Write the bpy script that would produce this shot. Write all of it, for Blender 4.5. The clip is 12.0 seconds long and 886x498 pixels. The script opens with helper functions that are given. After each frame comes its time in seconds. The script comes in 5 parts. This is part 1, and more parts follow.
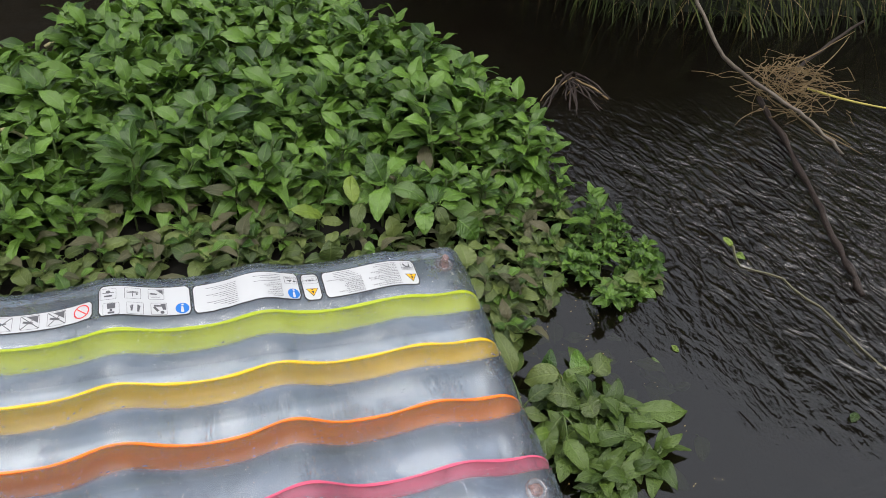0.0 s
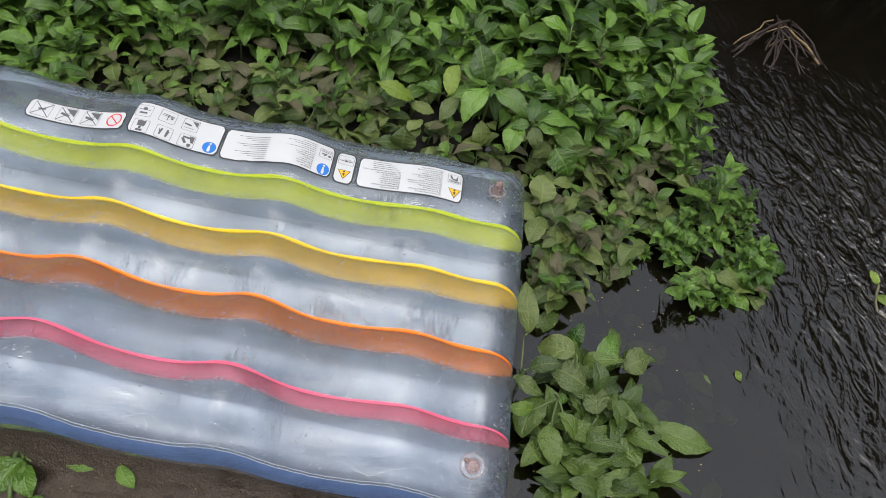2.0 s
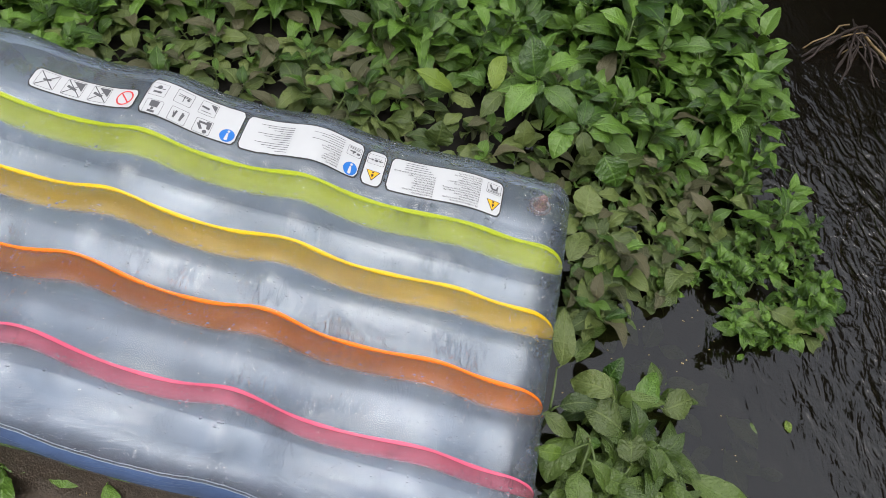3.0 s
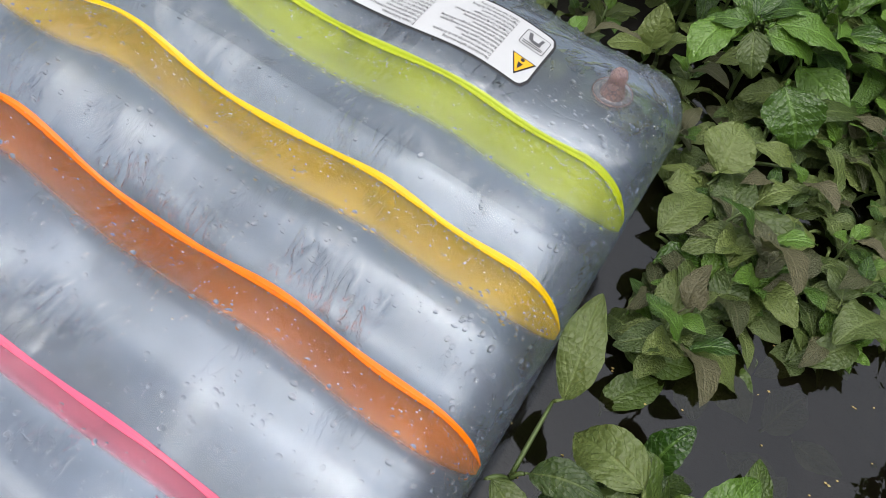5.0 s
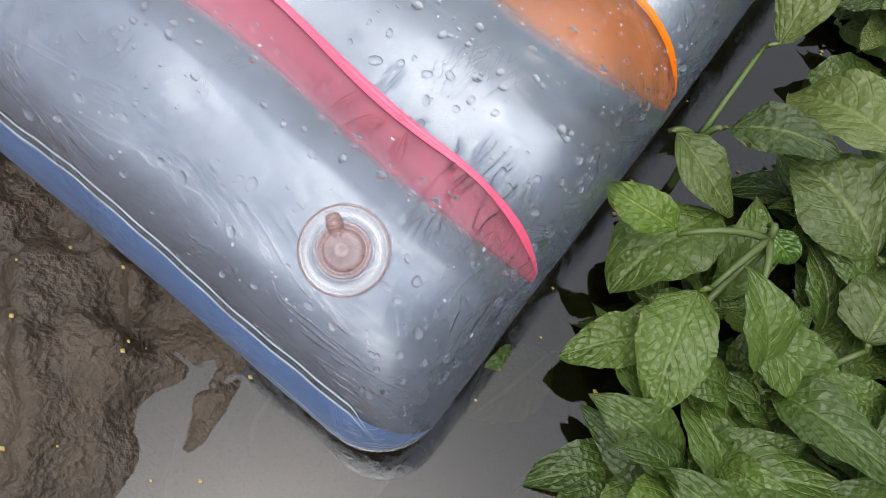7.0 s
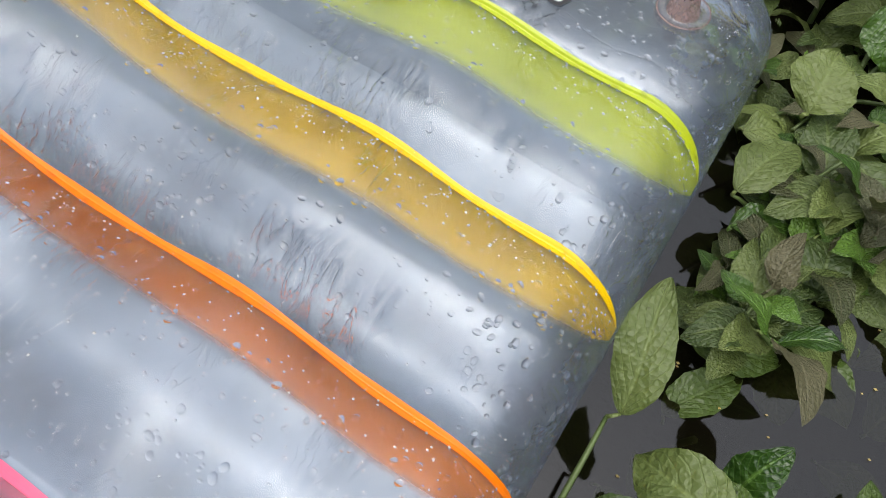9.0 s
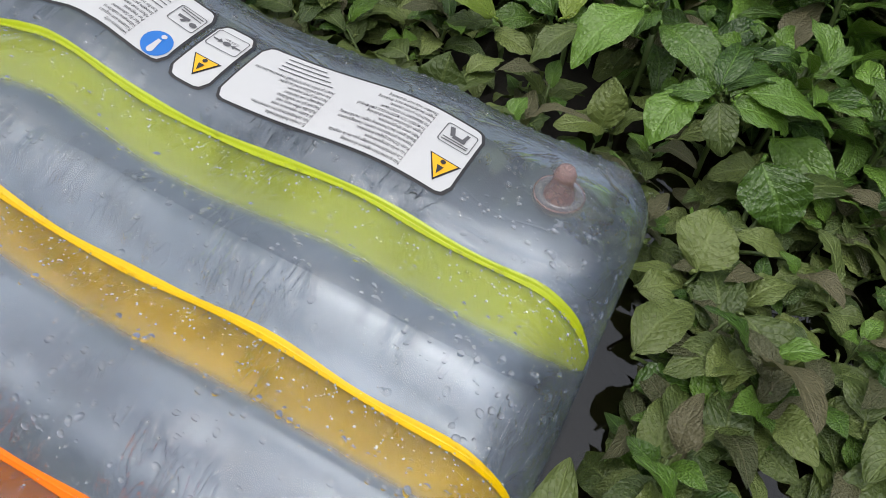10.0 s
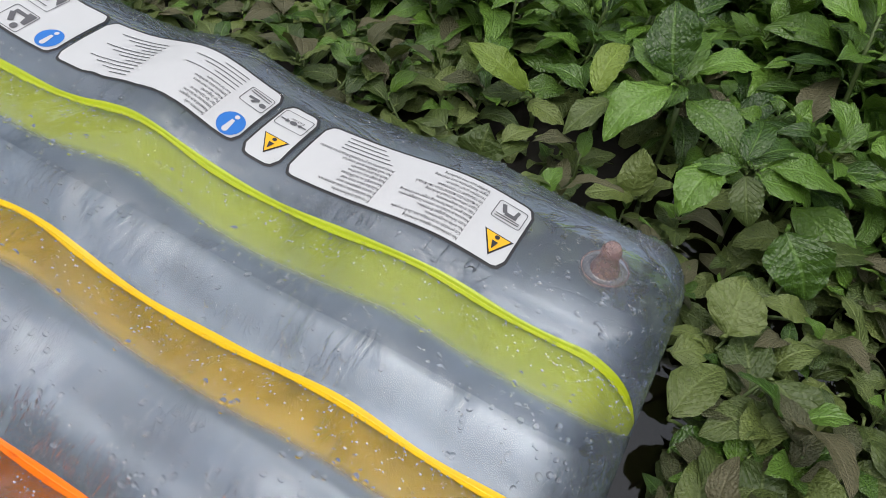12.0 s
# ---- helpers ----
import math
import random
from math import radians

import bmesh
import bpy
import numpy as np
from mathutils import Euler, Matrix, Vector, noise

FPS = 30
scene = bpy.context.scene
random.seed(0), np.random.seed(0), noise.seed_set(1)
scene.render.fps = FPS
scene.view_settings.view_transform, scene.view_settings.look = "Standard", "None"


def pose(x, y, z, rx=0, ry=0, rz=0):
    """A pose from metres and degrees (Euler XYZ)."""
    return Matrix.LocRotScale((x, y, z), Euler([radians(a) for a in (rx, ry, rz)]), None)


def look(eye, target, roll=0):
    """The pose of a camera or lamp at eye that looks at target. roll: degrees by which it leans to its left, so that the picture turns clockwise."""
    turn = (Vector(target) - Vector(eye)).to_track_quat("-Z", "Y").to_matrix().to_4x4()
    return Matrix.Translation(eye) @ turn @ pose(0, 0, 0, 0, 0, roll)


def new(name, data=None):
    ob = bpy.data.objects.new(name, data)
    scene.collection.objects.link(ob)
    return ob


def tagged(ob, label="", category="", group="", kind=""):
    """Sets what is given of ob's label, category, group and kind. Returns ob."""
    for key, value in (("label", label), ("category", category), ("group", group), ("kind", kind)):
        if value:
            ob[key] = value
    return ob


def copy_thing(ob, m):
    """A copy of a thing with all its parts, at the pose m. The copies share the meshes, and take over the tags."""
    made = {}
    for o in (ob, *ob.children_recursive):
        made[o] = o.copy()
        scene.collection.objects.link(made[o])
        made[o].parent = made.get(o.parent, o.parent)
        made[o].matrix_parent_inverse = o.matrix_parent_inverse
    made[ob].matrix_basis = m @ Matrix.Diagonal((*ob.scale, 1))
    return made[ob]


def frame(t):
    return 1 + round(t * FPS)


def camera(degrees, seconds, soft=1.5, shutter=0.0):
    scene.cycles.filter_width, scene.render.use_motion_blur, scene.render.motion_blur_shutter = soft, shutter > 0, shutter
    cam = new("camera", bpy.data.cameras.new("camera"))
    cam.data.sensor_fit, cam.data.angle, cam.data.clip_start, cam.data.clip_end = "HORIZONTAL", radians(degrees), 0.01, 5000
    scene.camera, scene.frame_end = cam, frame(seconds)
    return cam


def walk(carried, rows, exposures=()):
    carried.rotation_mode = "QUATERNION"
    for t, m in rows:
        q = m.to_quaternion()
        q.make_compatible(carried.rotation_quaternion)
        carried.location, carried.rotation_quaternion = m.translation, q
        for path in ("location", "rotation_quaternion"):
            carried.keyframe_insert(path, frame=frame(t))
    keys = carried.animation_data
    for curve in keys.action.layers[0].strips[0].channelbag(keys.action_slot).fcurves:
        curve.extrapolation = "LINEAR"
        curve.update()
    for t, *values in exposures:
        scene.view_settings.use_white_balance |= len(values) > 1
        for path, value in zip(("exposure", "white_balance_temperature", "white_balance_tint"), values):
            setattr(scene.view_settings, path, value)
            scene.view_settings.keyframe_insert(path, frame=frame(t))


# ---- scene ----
cam = camera(63.4, 12.0, 0.6)
PATH = [
    (0, (-0.395, -0.995, 1.024), (0.182, 0.431, -0.254), 5.3),
    (0.5, (-0.351, -0.973, 1.006), (0.141, 0.448, -0.313), 6.0),
    (1, (-0.257, -0.952, 1.0), (0.07, 0.467, -0.371), 7.6),
    (1.5, (-0.172, -0.927, 0.995), (-0.037, 0.421, -0.476), 9.6),
    (2, (-0.146, -0.905, 0.982), (-0.082, 0.38, -0.549), 10.7),
    (2.5, (-0.157, -0.839, 0.956), (-0.091, 0.41, -0.605), 13.1),
    (3, (-0.173, -0.795, 0.942), (-0.145, 0.415, -0.65), 13.9),
    (3.2, (-0.165, -0.784, 0.926), (-0.217, 0.401, -0.684), 12.7),
    (4.8, (0.031, -0.552, 0.597), (-0.455, 0.538, -1.007), 9.5),
    (5, (0.028, -0.547, 0.551), (-0.45, 0.537, -1.061), 9.8),
    (5.5, (0.015, -0.542, 0.495), (-0.467, 0.478, -1.156), 8.8),
    (6, (0.018, -0.594, 0.421), (-0.45, 0.199, -1.354), 5.7),
    (6.5, (0.032, -0.61, 0.381), (-0.403, 0.127, -1.427), 7.0),
    (6.7, (0.033, -0.614, 0.378), (-0.405, 0.124, -1.429), 7.1),
    (8.3, (0.031, -0.593, 0.389), (-0.427, 0.233, -1.375), 10.7),
    (8.5, (0.024, -0.57, 0.409), (-0.464, 0.277, -1.336), 9.8),
    (9, (0.001, -0.475, 0.47), (-0.485, 0.467, -1.226), 5.8),
    (9.5, (0.007, -0.439, 0.483), (-0.462, 0.745, -1.058), 7.8),
    (10, (0.011, -0.438, 0.491), (-0.492, 0.812, -0.987), 7.0),
    (10.5, (0.009, -0.44, 0.497), (-0.509, 0.838, -0.952), 6.8),
    (11, (0.007, -0.445, 0.502), (-0.523, 0.848, -0.93), 6.6),
    (11.5, (0.005, -0.45, 0.506), (-0.53, 0.853, -0.914), 6.6),
    (12, (-0.013, -0.461, 0.522), (-0.575, 0.855, -0.874), 6.8),
]
walk(cam, [(t, look(eye, target, roll)) for t, eye, target, roll in PATH], [(0.0, 0.6), (3.2, 0.56), (5.0, 0.6), (6.2, 0.72), (8.5, 0.78), (9.3, 0.62), (10.0, 0.43), (12.0, 0.36)])

# ---- world and light: a bright overcast sky ----
world = bpy.data.worlds.new("overcast_sky")
scene.world = world
world.use_nodes = True
wn, wl = world.node_tree.nodes, world.node_tree.links
sky = wn.new("ShaderNodeTexSky")
sky.sky_type = "NISHITA"
sky.sun_disc = False
sky.sun_elevation, sky.sun_rotation = radians(78), radians(200)
sky.air_density, sky.dust_density, sky.ozone_density = 1.0, 6.0, 1.0
grey = wn.new("ShaderNodeHueSaturation")
grey.inputs["Saturation"].default_value = 0.4
wl.new(sky.outputs[0], grey.inputs["Color"])
cloud = wn.new("ShaderNodeMixRGB")
cloud.inputs["Fac"].default_value = 0.3
cloud.inputs["Color2"].default_value = (6.0, 6.4, 7.0, 1.0)
wl.new(grey.outputs[0], cloud.inputs["Color1"])
wl.new(cloud.outputs[0], wn["Background"].inputs["Color"])
wn["Background"].inputs["Strength"].default_value = 0.135
sun = new("sun", bpy.data.lights.new("sun", "SUN"))
sun.data.energy, sun.data.angle, sun.data.color = 0.75, radians(50), (1.0, 0.97, 0.92)
sun.matrix_basis = look((1.2, -2.0, 4.0), (0, 0, 0))


# ---- material helpers ----
class Mat:
    """A small wrapper that adds and links shader nodes."""

    def __init__(self, name):
        self.m = bpy.data.materials.new(name)
        self.m.use_nodes = True
        self.t = self.m.node_tree
        self.t.nodes.clear()
        self.out = self.t.nodes.new("ShaderNodeOutputMaterial")

    def n(self, kind, **inputs):
        node = self.t.nodes.new("ShaderNode" + kind)
        for key, v in inputs.items():
            self.put(node, key.replace("_", " "), v)
        return node

    def put(self, node, key, v):
        sock = node.inputs[int(key[1:])] if key[0] == "i" and key[1:].isdigit() else node.inputs[key]
        if isinstance(v, bpy.types.NodeSocket):
            self.t.links.new(v, sock)
        elif isinstance(v, bpy.types.Node):
            self.t.links.new(v.outputs[0], sock)
        else:
            sock.default_value = (*v, 1.0) if isinstance(v, tuple) and len(v) == 3 and sock.type == "RGBA" else v

    def math(self, op, a, b=0.0, c=0.0):
        node = self.t.nodes.new("ShaderNodeMath")
        node.operation = op
        for i, v in enumerate((a, b, c)):
            self.put(node, f"i{i}", v)
        return node.outputs[0]

    def mix(self, fac, a, b):
        node = self.t.nodes.new("ShaderNodeMixRGB")
        for key, v in (("Fac", fac), ("Color1", a), ("Color2", b)):
            self.put(node, key, v)
        return node.outputs[0]

    def ramp(self, fac, *stops):
        node = self.t.nodes.new("ShaderNodeValToRGB")
        self.put(node, "Fac", fac)
        e = node.color_ramp.elements
        while len(e) < len(stops):
            e.new(0.5)
        for el, (p, c) in zip(e, stops):
            el.position = p
            el.color = (*c, 1) if isinstance(c, tuple) else (c, c, c, 1)
        return node.outputs[0]

    def coords(self, kind="Object", scale=(1, 1, 1)):
        tc = self.t.nodes.new("ShaderNodeTexCoord")
        mp = self.n("Mapping", Scale=scale)
        self.t.links.new(tc.outputs[kind], mp.inputs["Vector"])
        return mp.outputs[0]

    def noise(self, vec, scale, detail=4.0, rough=0.55, dist=0.0):
        return self.n("TexNoise", Vector=vec, Scale=scale, Detail=detail, Roughness=rough, Distortion=dist).outputs["Fac"]

    def bump(self, height, strength, distance, normal=None):
        node = self.n("Bump", Strength=strength, Distance=distance, Height=height)
        if normal is not None:
            self.put(node, "Normal", normal)
        return node.outputs[0]

    def shader_mix(self, fac, a, b):
        node = self.t.nodes.new("ShaderNodeMixShader")
        for i, v in enumerate((fac, a, b)):
            self.put(node, f"i{i}", v)
        return node.outputs[0]

    def done(self, shader):
        self.put(self.out, "Surface", shader)
        return self.m


def plain(name, color, rough=0.5, metal=0.0, vary=0.15, size=40.0, bump=0.15, dist=0.0005):
    k = Mat(name)
    v = k.coords()
    f = k.noise(v, size)
    dark = tuple(c * (1 - vary) for c in color)
    light = tuple(min(1, c * (1 + vary)) for c in color)
    col = k.mix(f, dark, light)
    b = k.n("BsdfPrincipled", Base_Color=col, Roughness=rough, Metallic=metal, Normal=k.bump(k.noise(v, size * 4), bump, dist))
    return k.done(b)


def leaf_material(name, low, high, stain, stain_amount, rough):
    """Green leaf: light midrib and side veins, quilted between them, a tone of its own for each leaf, muddy stains."""
    k = Mat(name)
    uv = k.t.nodes.new("ShaderNodeUVMap")
    sep = k.n("SeparateXYZ", Vector=uv.outputs[0])
    u, v = sep.outputs[0], k.math("ABSOLUTE", k.math("SUBTRACT", sep.outputs[1], 0.5))
    one = k.t.nodes.new("ShaderNodeObjectInfo").outputs["Random"]
    info = k.math("FRACT", k.math("ADD", one, k.t.nodes.new("ShaderNodeNewGeometry").outputs["Random Per Island"]))
    obj = k.coords()
    rib = k.ramp(v, (0.0, 1.0), (0.022, 0.8), (0.05, 0.0))
    bend = k.math("MULTIPLY_ADD", k.noise(obj, 40.0, 2.0), 0.10, k.math("SUBTRACT", u, k.math("POWER", v, 1.3)))
    side = k.math("MULTIPLY_ADD", k.math("SINE", k.math("MULTIPLY", bend, 44.0)), 0.5, 0.5)
    veins = k.ramp(side, (0.0, 0.0), (0.90, 0.0), (0.995, 0.45))
    warp = k.n("VectorMath", i0=obj, i1=k.n("VectorMath", i0=k.n("TexNoise", Vector=obj, Scale=120.0).outputs["Color"], i1=(0.004, 0.004, 0.004)).outputs[0])
    warp.inputs[1].links[0].from_node.operation = "MULTIPLY"
    cells = k.n("TexVoronoi", Vector=warp, Scale=330.0).outputs["Distance"]
    vein = k.math("MAXIMUM", rib, veins)
    grain = k.noise(obj, 70.0, 5.0, 0.6)
    tone = k.mix(k.math("MULTIPLY_ADD", grain, 0.5, k.math("MULTIPLY_ADD", info, 1.0, -0.25)), low, high)
    pale = tuple(min(1, c * 1.5 + 0.03) for c in high)
    green = k.mix(k.math("MULTIPLY", vein, 0.32), tone, pale)
    shift = k.n("VectorMath", i0=obj, i1=k.n("CombineXYZ", X=info, Y=info, Z=0.0).outputs[0]).outputs[0]
    blot = k.noise(shift, 42.0, 7.0, 0.72)
    where = k.math("ADD", blot, k.math("MULTIPLY_ADD", info, 0.34, stain_amount - 0.67))
    soiled = k.mix(k.ramp(where, (0.5, 0.0), (0.62, 0.85)), green, stain)
    specks = k.ramp(k.noise(shift, 190.0, 3.0, 0.6), (0.66, 0.0), (0.72, 0.6))
    soiled = k.mix(k.math("MULTIPLY", specks, stain_amount * 5.0 + 0.1), soiled, tuple(c * 0.35 for c in stain))
    quilt = k.math("MULTIPLY", k.math("SUBTRACT", 1.0, side), 0.10)
    height = k.math("SUBTRACT", k.math("MULTIPLY_ADD", cells, 0.7, quilt), k.math("MULTIPLY", vein, 0.45))
    nrm = k.bump(height, 0.9, 0.0014)
    b = k.n("BsdfPrincipled", Base_Color=soiled, Roughness=rough, Normal=nrm, Specular_IOR_Level=0.5)
    tr = k.n("BsdfTranslucent", Color=k.mix(0.35, soiled, (0.25, 0.4, 0.05)), Normal=nrm)
    return k.done(k.shader_mix(0.14, b, tr))


def pvc(name, haze, tint, haze_color, gloss_rough, wrinkle, gloss_more, clear_rim=0.0):
    """Clear soft vinyl: lets the view through, with a milky haze, wet gloss and fine wrinkles.
    The UV map holds the distance to the nearest seam (u) and to the rim (v), in units of 5 cm."""
    k = Mat(name)
    v = k.coords()
    sep = k.n("SeparateXYZ", Vector=k.t.nodes.new("ShaderNodeUVMap").outputs[0])
    by_seam = k.ramp(sep.outputs[0], (0.0, 1.0), (0.45, 0.5), (0.8, 0.03))
    by_rim = k.ramp(sep.outputs[1], (0.3, 1.0), (1.4, 0.0))
    across = k.noise(k.coords(scale=(1.0, 0.22, 0.5)), 95.0, 4.0, 0.55, 0.9)
    slanting = k.noise(k.n("Mapping", Vector=v, Rotation=(0.0, 0.0, 0.7), Scale=(0.25, 1.0, 0.5)), 48.0, 4.0, 0.55, 0.9)
    folds = k.ramp(k.math("ABSOLUTE", k.math("SUBTRACT", across, 0.5)), (0.0, 1.0), (0.03, 0.3), (0.10, 0.0))
    creases = k.ramp(k.math("ABSOLUTE", k.math("SUBTRACT", slanting, 0.5)), (0.0, 1.0), (0.03, 0.3), (0.10, 0.0))
    patchy = k.ramp(k.noise(v, 13.0, 3.0), (0.53, 0.0), (0.66, 1.0))
    broad = k.noise(v, 16.0, 4.0, 0.6)
    fine = k.noise(v, 210.0, 3.0)
    cloudy = k.math("MULTIPLY_ADD", k.noise(v, 24.0, 5.0, 0.65), haze * 1.2, haze * 0.4)
    cloudy = k.math("MULTIPLY", cloudy, k.ramp(sep.outputs[1], (0.25, 1.0 - clear_rim), (1.1, 1.0)))
    height = k.math("MULTIPLY_ADD", k.math("MULTIPLY", k.math("MULTIPLY", folds, patchy), by_seam), 2.0, k.math("MULTIPLY_ADD", fine, 0.05, k.math("MULTIPLY", broad, 0.45)))
    height = k.math("MULTIPLY_ADD", k.math("MULTIPLY", creases, by_rim), 0.28, height)
    nrm = k.bump(height, wrinkle, 0.004)
    soft = k.bump(broad, wrinkle * 0.5, 0.004)
    clear = k.n("BsdfTransparent", Color=tint)
    milk = k.n("BsdfDiffuse", Color=haze_color, Normal=nrm)
    body = k.shader_mix(cloudy, clear, milk)
    sheen = k.n("BsdfGlossy", Color=(0.80, 0.90, 1.0), Roughness=0.36, Normal=soft)
    wet = k.n("BsdfGlossy", Color=(0.92, 0.96, 1.0), Roughness=gloss_rough, Normal=nrm)
    fres = k.math("MULTIPLY", k.n("Fresnel", IOR=1.5, Normal=nrm).outputs[0], 0.85)
    return k.done(k.shader_mix(fres, k.shader_mix(gloss_more, body, sheen), wet))


def make_water():
    k = Mat("stream_water")
    v = k.coords(scale=(1.0, 0.45, 1.0))
    calm = k.n("SeparateXYZ", Vector=k.coords())
    # the current runs out in the channel; by the plants the water lies still
    run = k.ramp(k.math("ADD", k.math("MULTIPLY_ADD", calm.outputs[0], 1.0, k.math("MULTIPLY", calm.outputs[1], 0.55)), k.math("MULTIPLY", k.noise(k.coords(), 5.0), 0.3)), (0.26, 0.0), (0.60, 0.30), (1.0, 1.0))
    w1 = k.noise(v, 26.0, 2.0, 0.5, 1.4)
    w2 = k.noise(v, 9.0, 2.0, 0.5, 0.8)
    w3 = k.noise(k.coords(scale=(1.0, 0.6, 1.0)), 95.0, 2.0, 0.5, 0.6)
    lee = k.ramp(calm.outputs[1], (0.0, 1.0), (0.30, 0.75), (0.48, 0.25), (0.70, 0.05))
    h = k.math("MULTIPLY", k.math("MULTIPLY", k.math("MULTIPLY_ADD", w3, 0.20, k.math("MULTIPLY_ADD", w1, 0.75, k.math("MULTIPLY", w2, 0.5))), run), lee)
    nrm = k.bump(h, 1.0, 0.045)
    clear = k.n("BsdfTransparent", Color=(0.42, 0.38, 0.31))
    murk = k.n("BsdfDiffuse", Color=k.mix(k.noise(k.coords(), 3.0), (0.0035, 0.0025, 0.0015), (0.010, 0.0075, 0.005)), Normal=nrm)
    body = k.shader_mix(0.3, clear, murk)
    gloss = k.n("BsdfGlossy", Color=(1.0, 1.0, 1.0), Roughness=0.05, Normal=nrm)
    fres = k.math("ADD", k.n("Fresnel", IOR=1.34, Normal=nrm).outputs[0], 0.044)
    return k.done(k.shader_mix(fres, body, gloss))


def make_mud():
    k = Mat("wet_mud")
    v = k.coords()
    a = k.noise(v, 6.0, 6.0, 0.6)
    b = k.noise(v, 60.0, 6.0, 0.65)
    g = k.noise(v, 420.0, 3.0)
    grit = k.n("TexVoronoi", Vector=v, Scale=300.0).outputs["Distance"]
    col = k.mix(a, (0.036, 0.026, 0.018), (0.098, 0.072, 0.050))
    col = k.mix(k.ramp(b, (0.35, 0.5), (0.6, 0.0)), col, (0.028, 0.021, 0.015))
    h = k.math("MULTIPLY_ADD", grit, 0.16, k.math("MULTIPLY_ADD", b, 1.0, k.math("MULTIPLY", g, 0.2)))
    rough = k.ramp(a, (0.35, 0.3), (0.6, 0.62))
    return k.done(k.n("BsdfPrincipled", Base_Color=col, Roughness=rough, Normal=k.bump(h, 1.0, 0.006)))


MUD = make_mud()
# wet soil, near-black: the deep shade between the plants is in its colour
SHADED_SOIL = plain("shade_darkened_wet_soil", (0.008, 0.006, 0.004), 0.8, vary=0.5, size=30, bump=0.4, dist=0.004)
# turf coloured almost black to carry the deep shadow beneath the overhanging grass
SHADED_TURF = plain("shade_darkened_turf", (0.008, 0.010, 0.004), 0.9, vary=0.6, size=12, bump=0.8, dist=0.02)
WATER = make_water()
LEAF_GREEN = leaf_material("fresh_leaf", (0.018, 0.052, 0.007), (0.132, 0.248, 0.035), (0.09, 0.08, 0.04), 0.0, 0.30)
LEAF_DUSTY = leaf_material("dusty_leaf", (0.034, 0.062, 0.013), (0.142, 0.184, 0.048), (0.14, 0.105, 0.075), 0.12, 0.46)
LEAF_STAINED = leaf_material("stained_leaf", (0.024, 0.050, 0.008), (0.092, 0.146, 0.026), (0.024, 0.020, 0.013), 0.19, 0.40)
LEAF_BROWN = leaf_material("withered_leaf", (0.045, 0.055, 0.018), (0.115, 0.105, 0.055), (0.10, 0.078, 0.055), 0.16, 0.55)
LEAF_YELLOW = leaf_material("yellow_green_leaf", (0.08, 0.145, 0.014), (0.18, 0.255, 0.034), (0.2, 0.18, 0.05), 0.0, 0.45)
STEM = plain("green_stem", (0.085, 0.125, 0.035), 0.5, vary=0.35)
PALE_STEM = plain("pale_dry_stalk", (0.42, 0.38, 0.2), 0.6, vary=0.3)
BARK = plain("wet_bark", (0.024, 0.014, 0.010), 0.6, vary=0.5, size=60, bump=0.7, dist=0.003)
STRAW = plain("dry_straw", (0.19, 0.13, 0.058), 0.6, vary=0.35)
def grass_material():
    k = Mat("bank_grass")
    tone = k.t.nodes.new("ShaderNodeNewGeometry").outputs["Random Per Island"]
    col = k.ramp(tone, (0.0, (0.014, 0.020, 0.005)), (0.6, (0.035, 0.052, 0.010)), (0.85, (0.10, 0.14, 0.025)), (1.0, (0.20, 0.16, 0.06)))
    return k.done(k.n("BsdfPrincipled", Base_Color=k.mix(k.noise(k.coords(), 30.0), (0.008, 0.008, 0.003), col), Roughness=0.6, Specular_IOR_Level=0.15))


GRASS = grass_material()
SKIN_TOP = pvc("clear_vinyl", 0.060, (0.99, 0.99, 0.99), (0.66, 0.74, 0.84), 0.085, 1.0, 0.018)
SKIN_BOTTOM = pvc("blue_vinyl", 0.55, (0.62, 0.60, 0.63), (0.325, 0.415, 0.57), 0.18, 0.5, 0.05, 0.5)
SIDE_BLUE = pvc("side_blue_vinyl", 0.85, (0.5, 0.6, 0.85), (0.11, 0.18, 0.36), 0.35, 0.3, 0.0)
SKIN_VALVE = pvc("valve_clear_vinyl", 0.10, (0.92, 0.88, 0.86), (0.55, 0.5, 0.5), 0.12, 0.1, 0.05)


def baffle_material(name, color):
    """Coloured translucent film that thins out towards its lower edge (u of its UV map)."""
    k = Mat(name)
    f = k.noise(k.coords(scale=(1, 1, 0.3)), 60.0, 4.0)
    col = k.mix(f, tuple(c * 0.94 for c in color), color)
    nrm = k.bump(f, 0.3, 0.004)
    d = k.n("BsdfDiffuse", Color=col, Normal=nrm)
    t = k.n("BsdfTranslucent", Color=col, Normal=nrm)
    g = k.n("BsdfGlossy", Color=(1.0, 1.0, 1.0), Roughness=0.2, Normal=nrm)
    film = k.shader_mix(0.02, k.shader_mix(0.15, d, t), g)
    u = k.n("SeparateXYZ", Vector=k.t.nodes.new("ShaderNodeUVMap").outputs[0]).outputs[0]
    thin = k.ramp(k.math("MULTIPLY_ADD", f, 0.06, u), (0.50, 0.0), (0.80, 0.22), (1.0, 1.0))
    return k.done(k.shader_mix(thin, film, k.n("BsdfTransparent", Color=(1.0, 1.0, 1.0))))


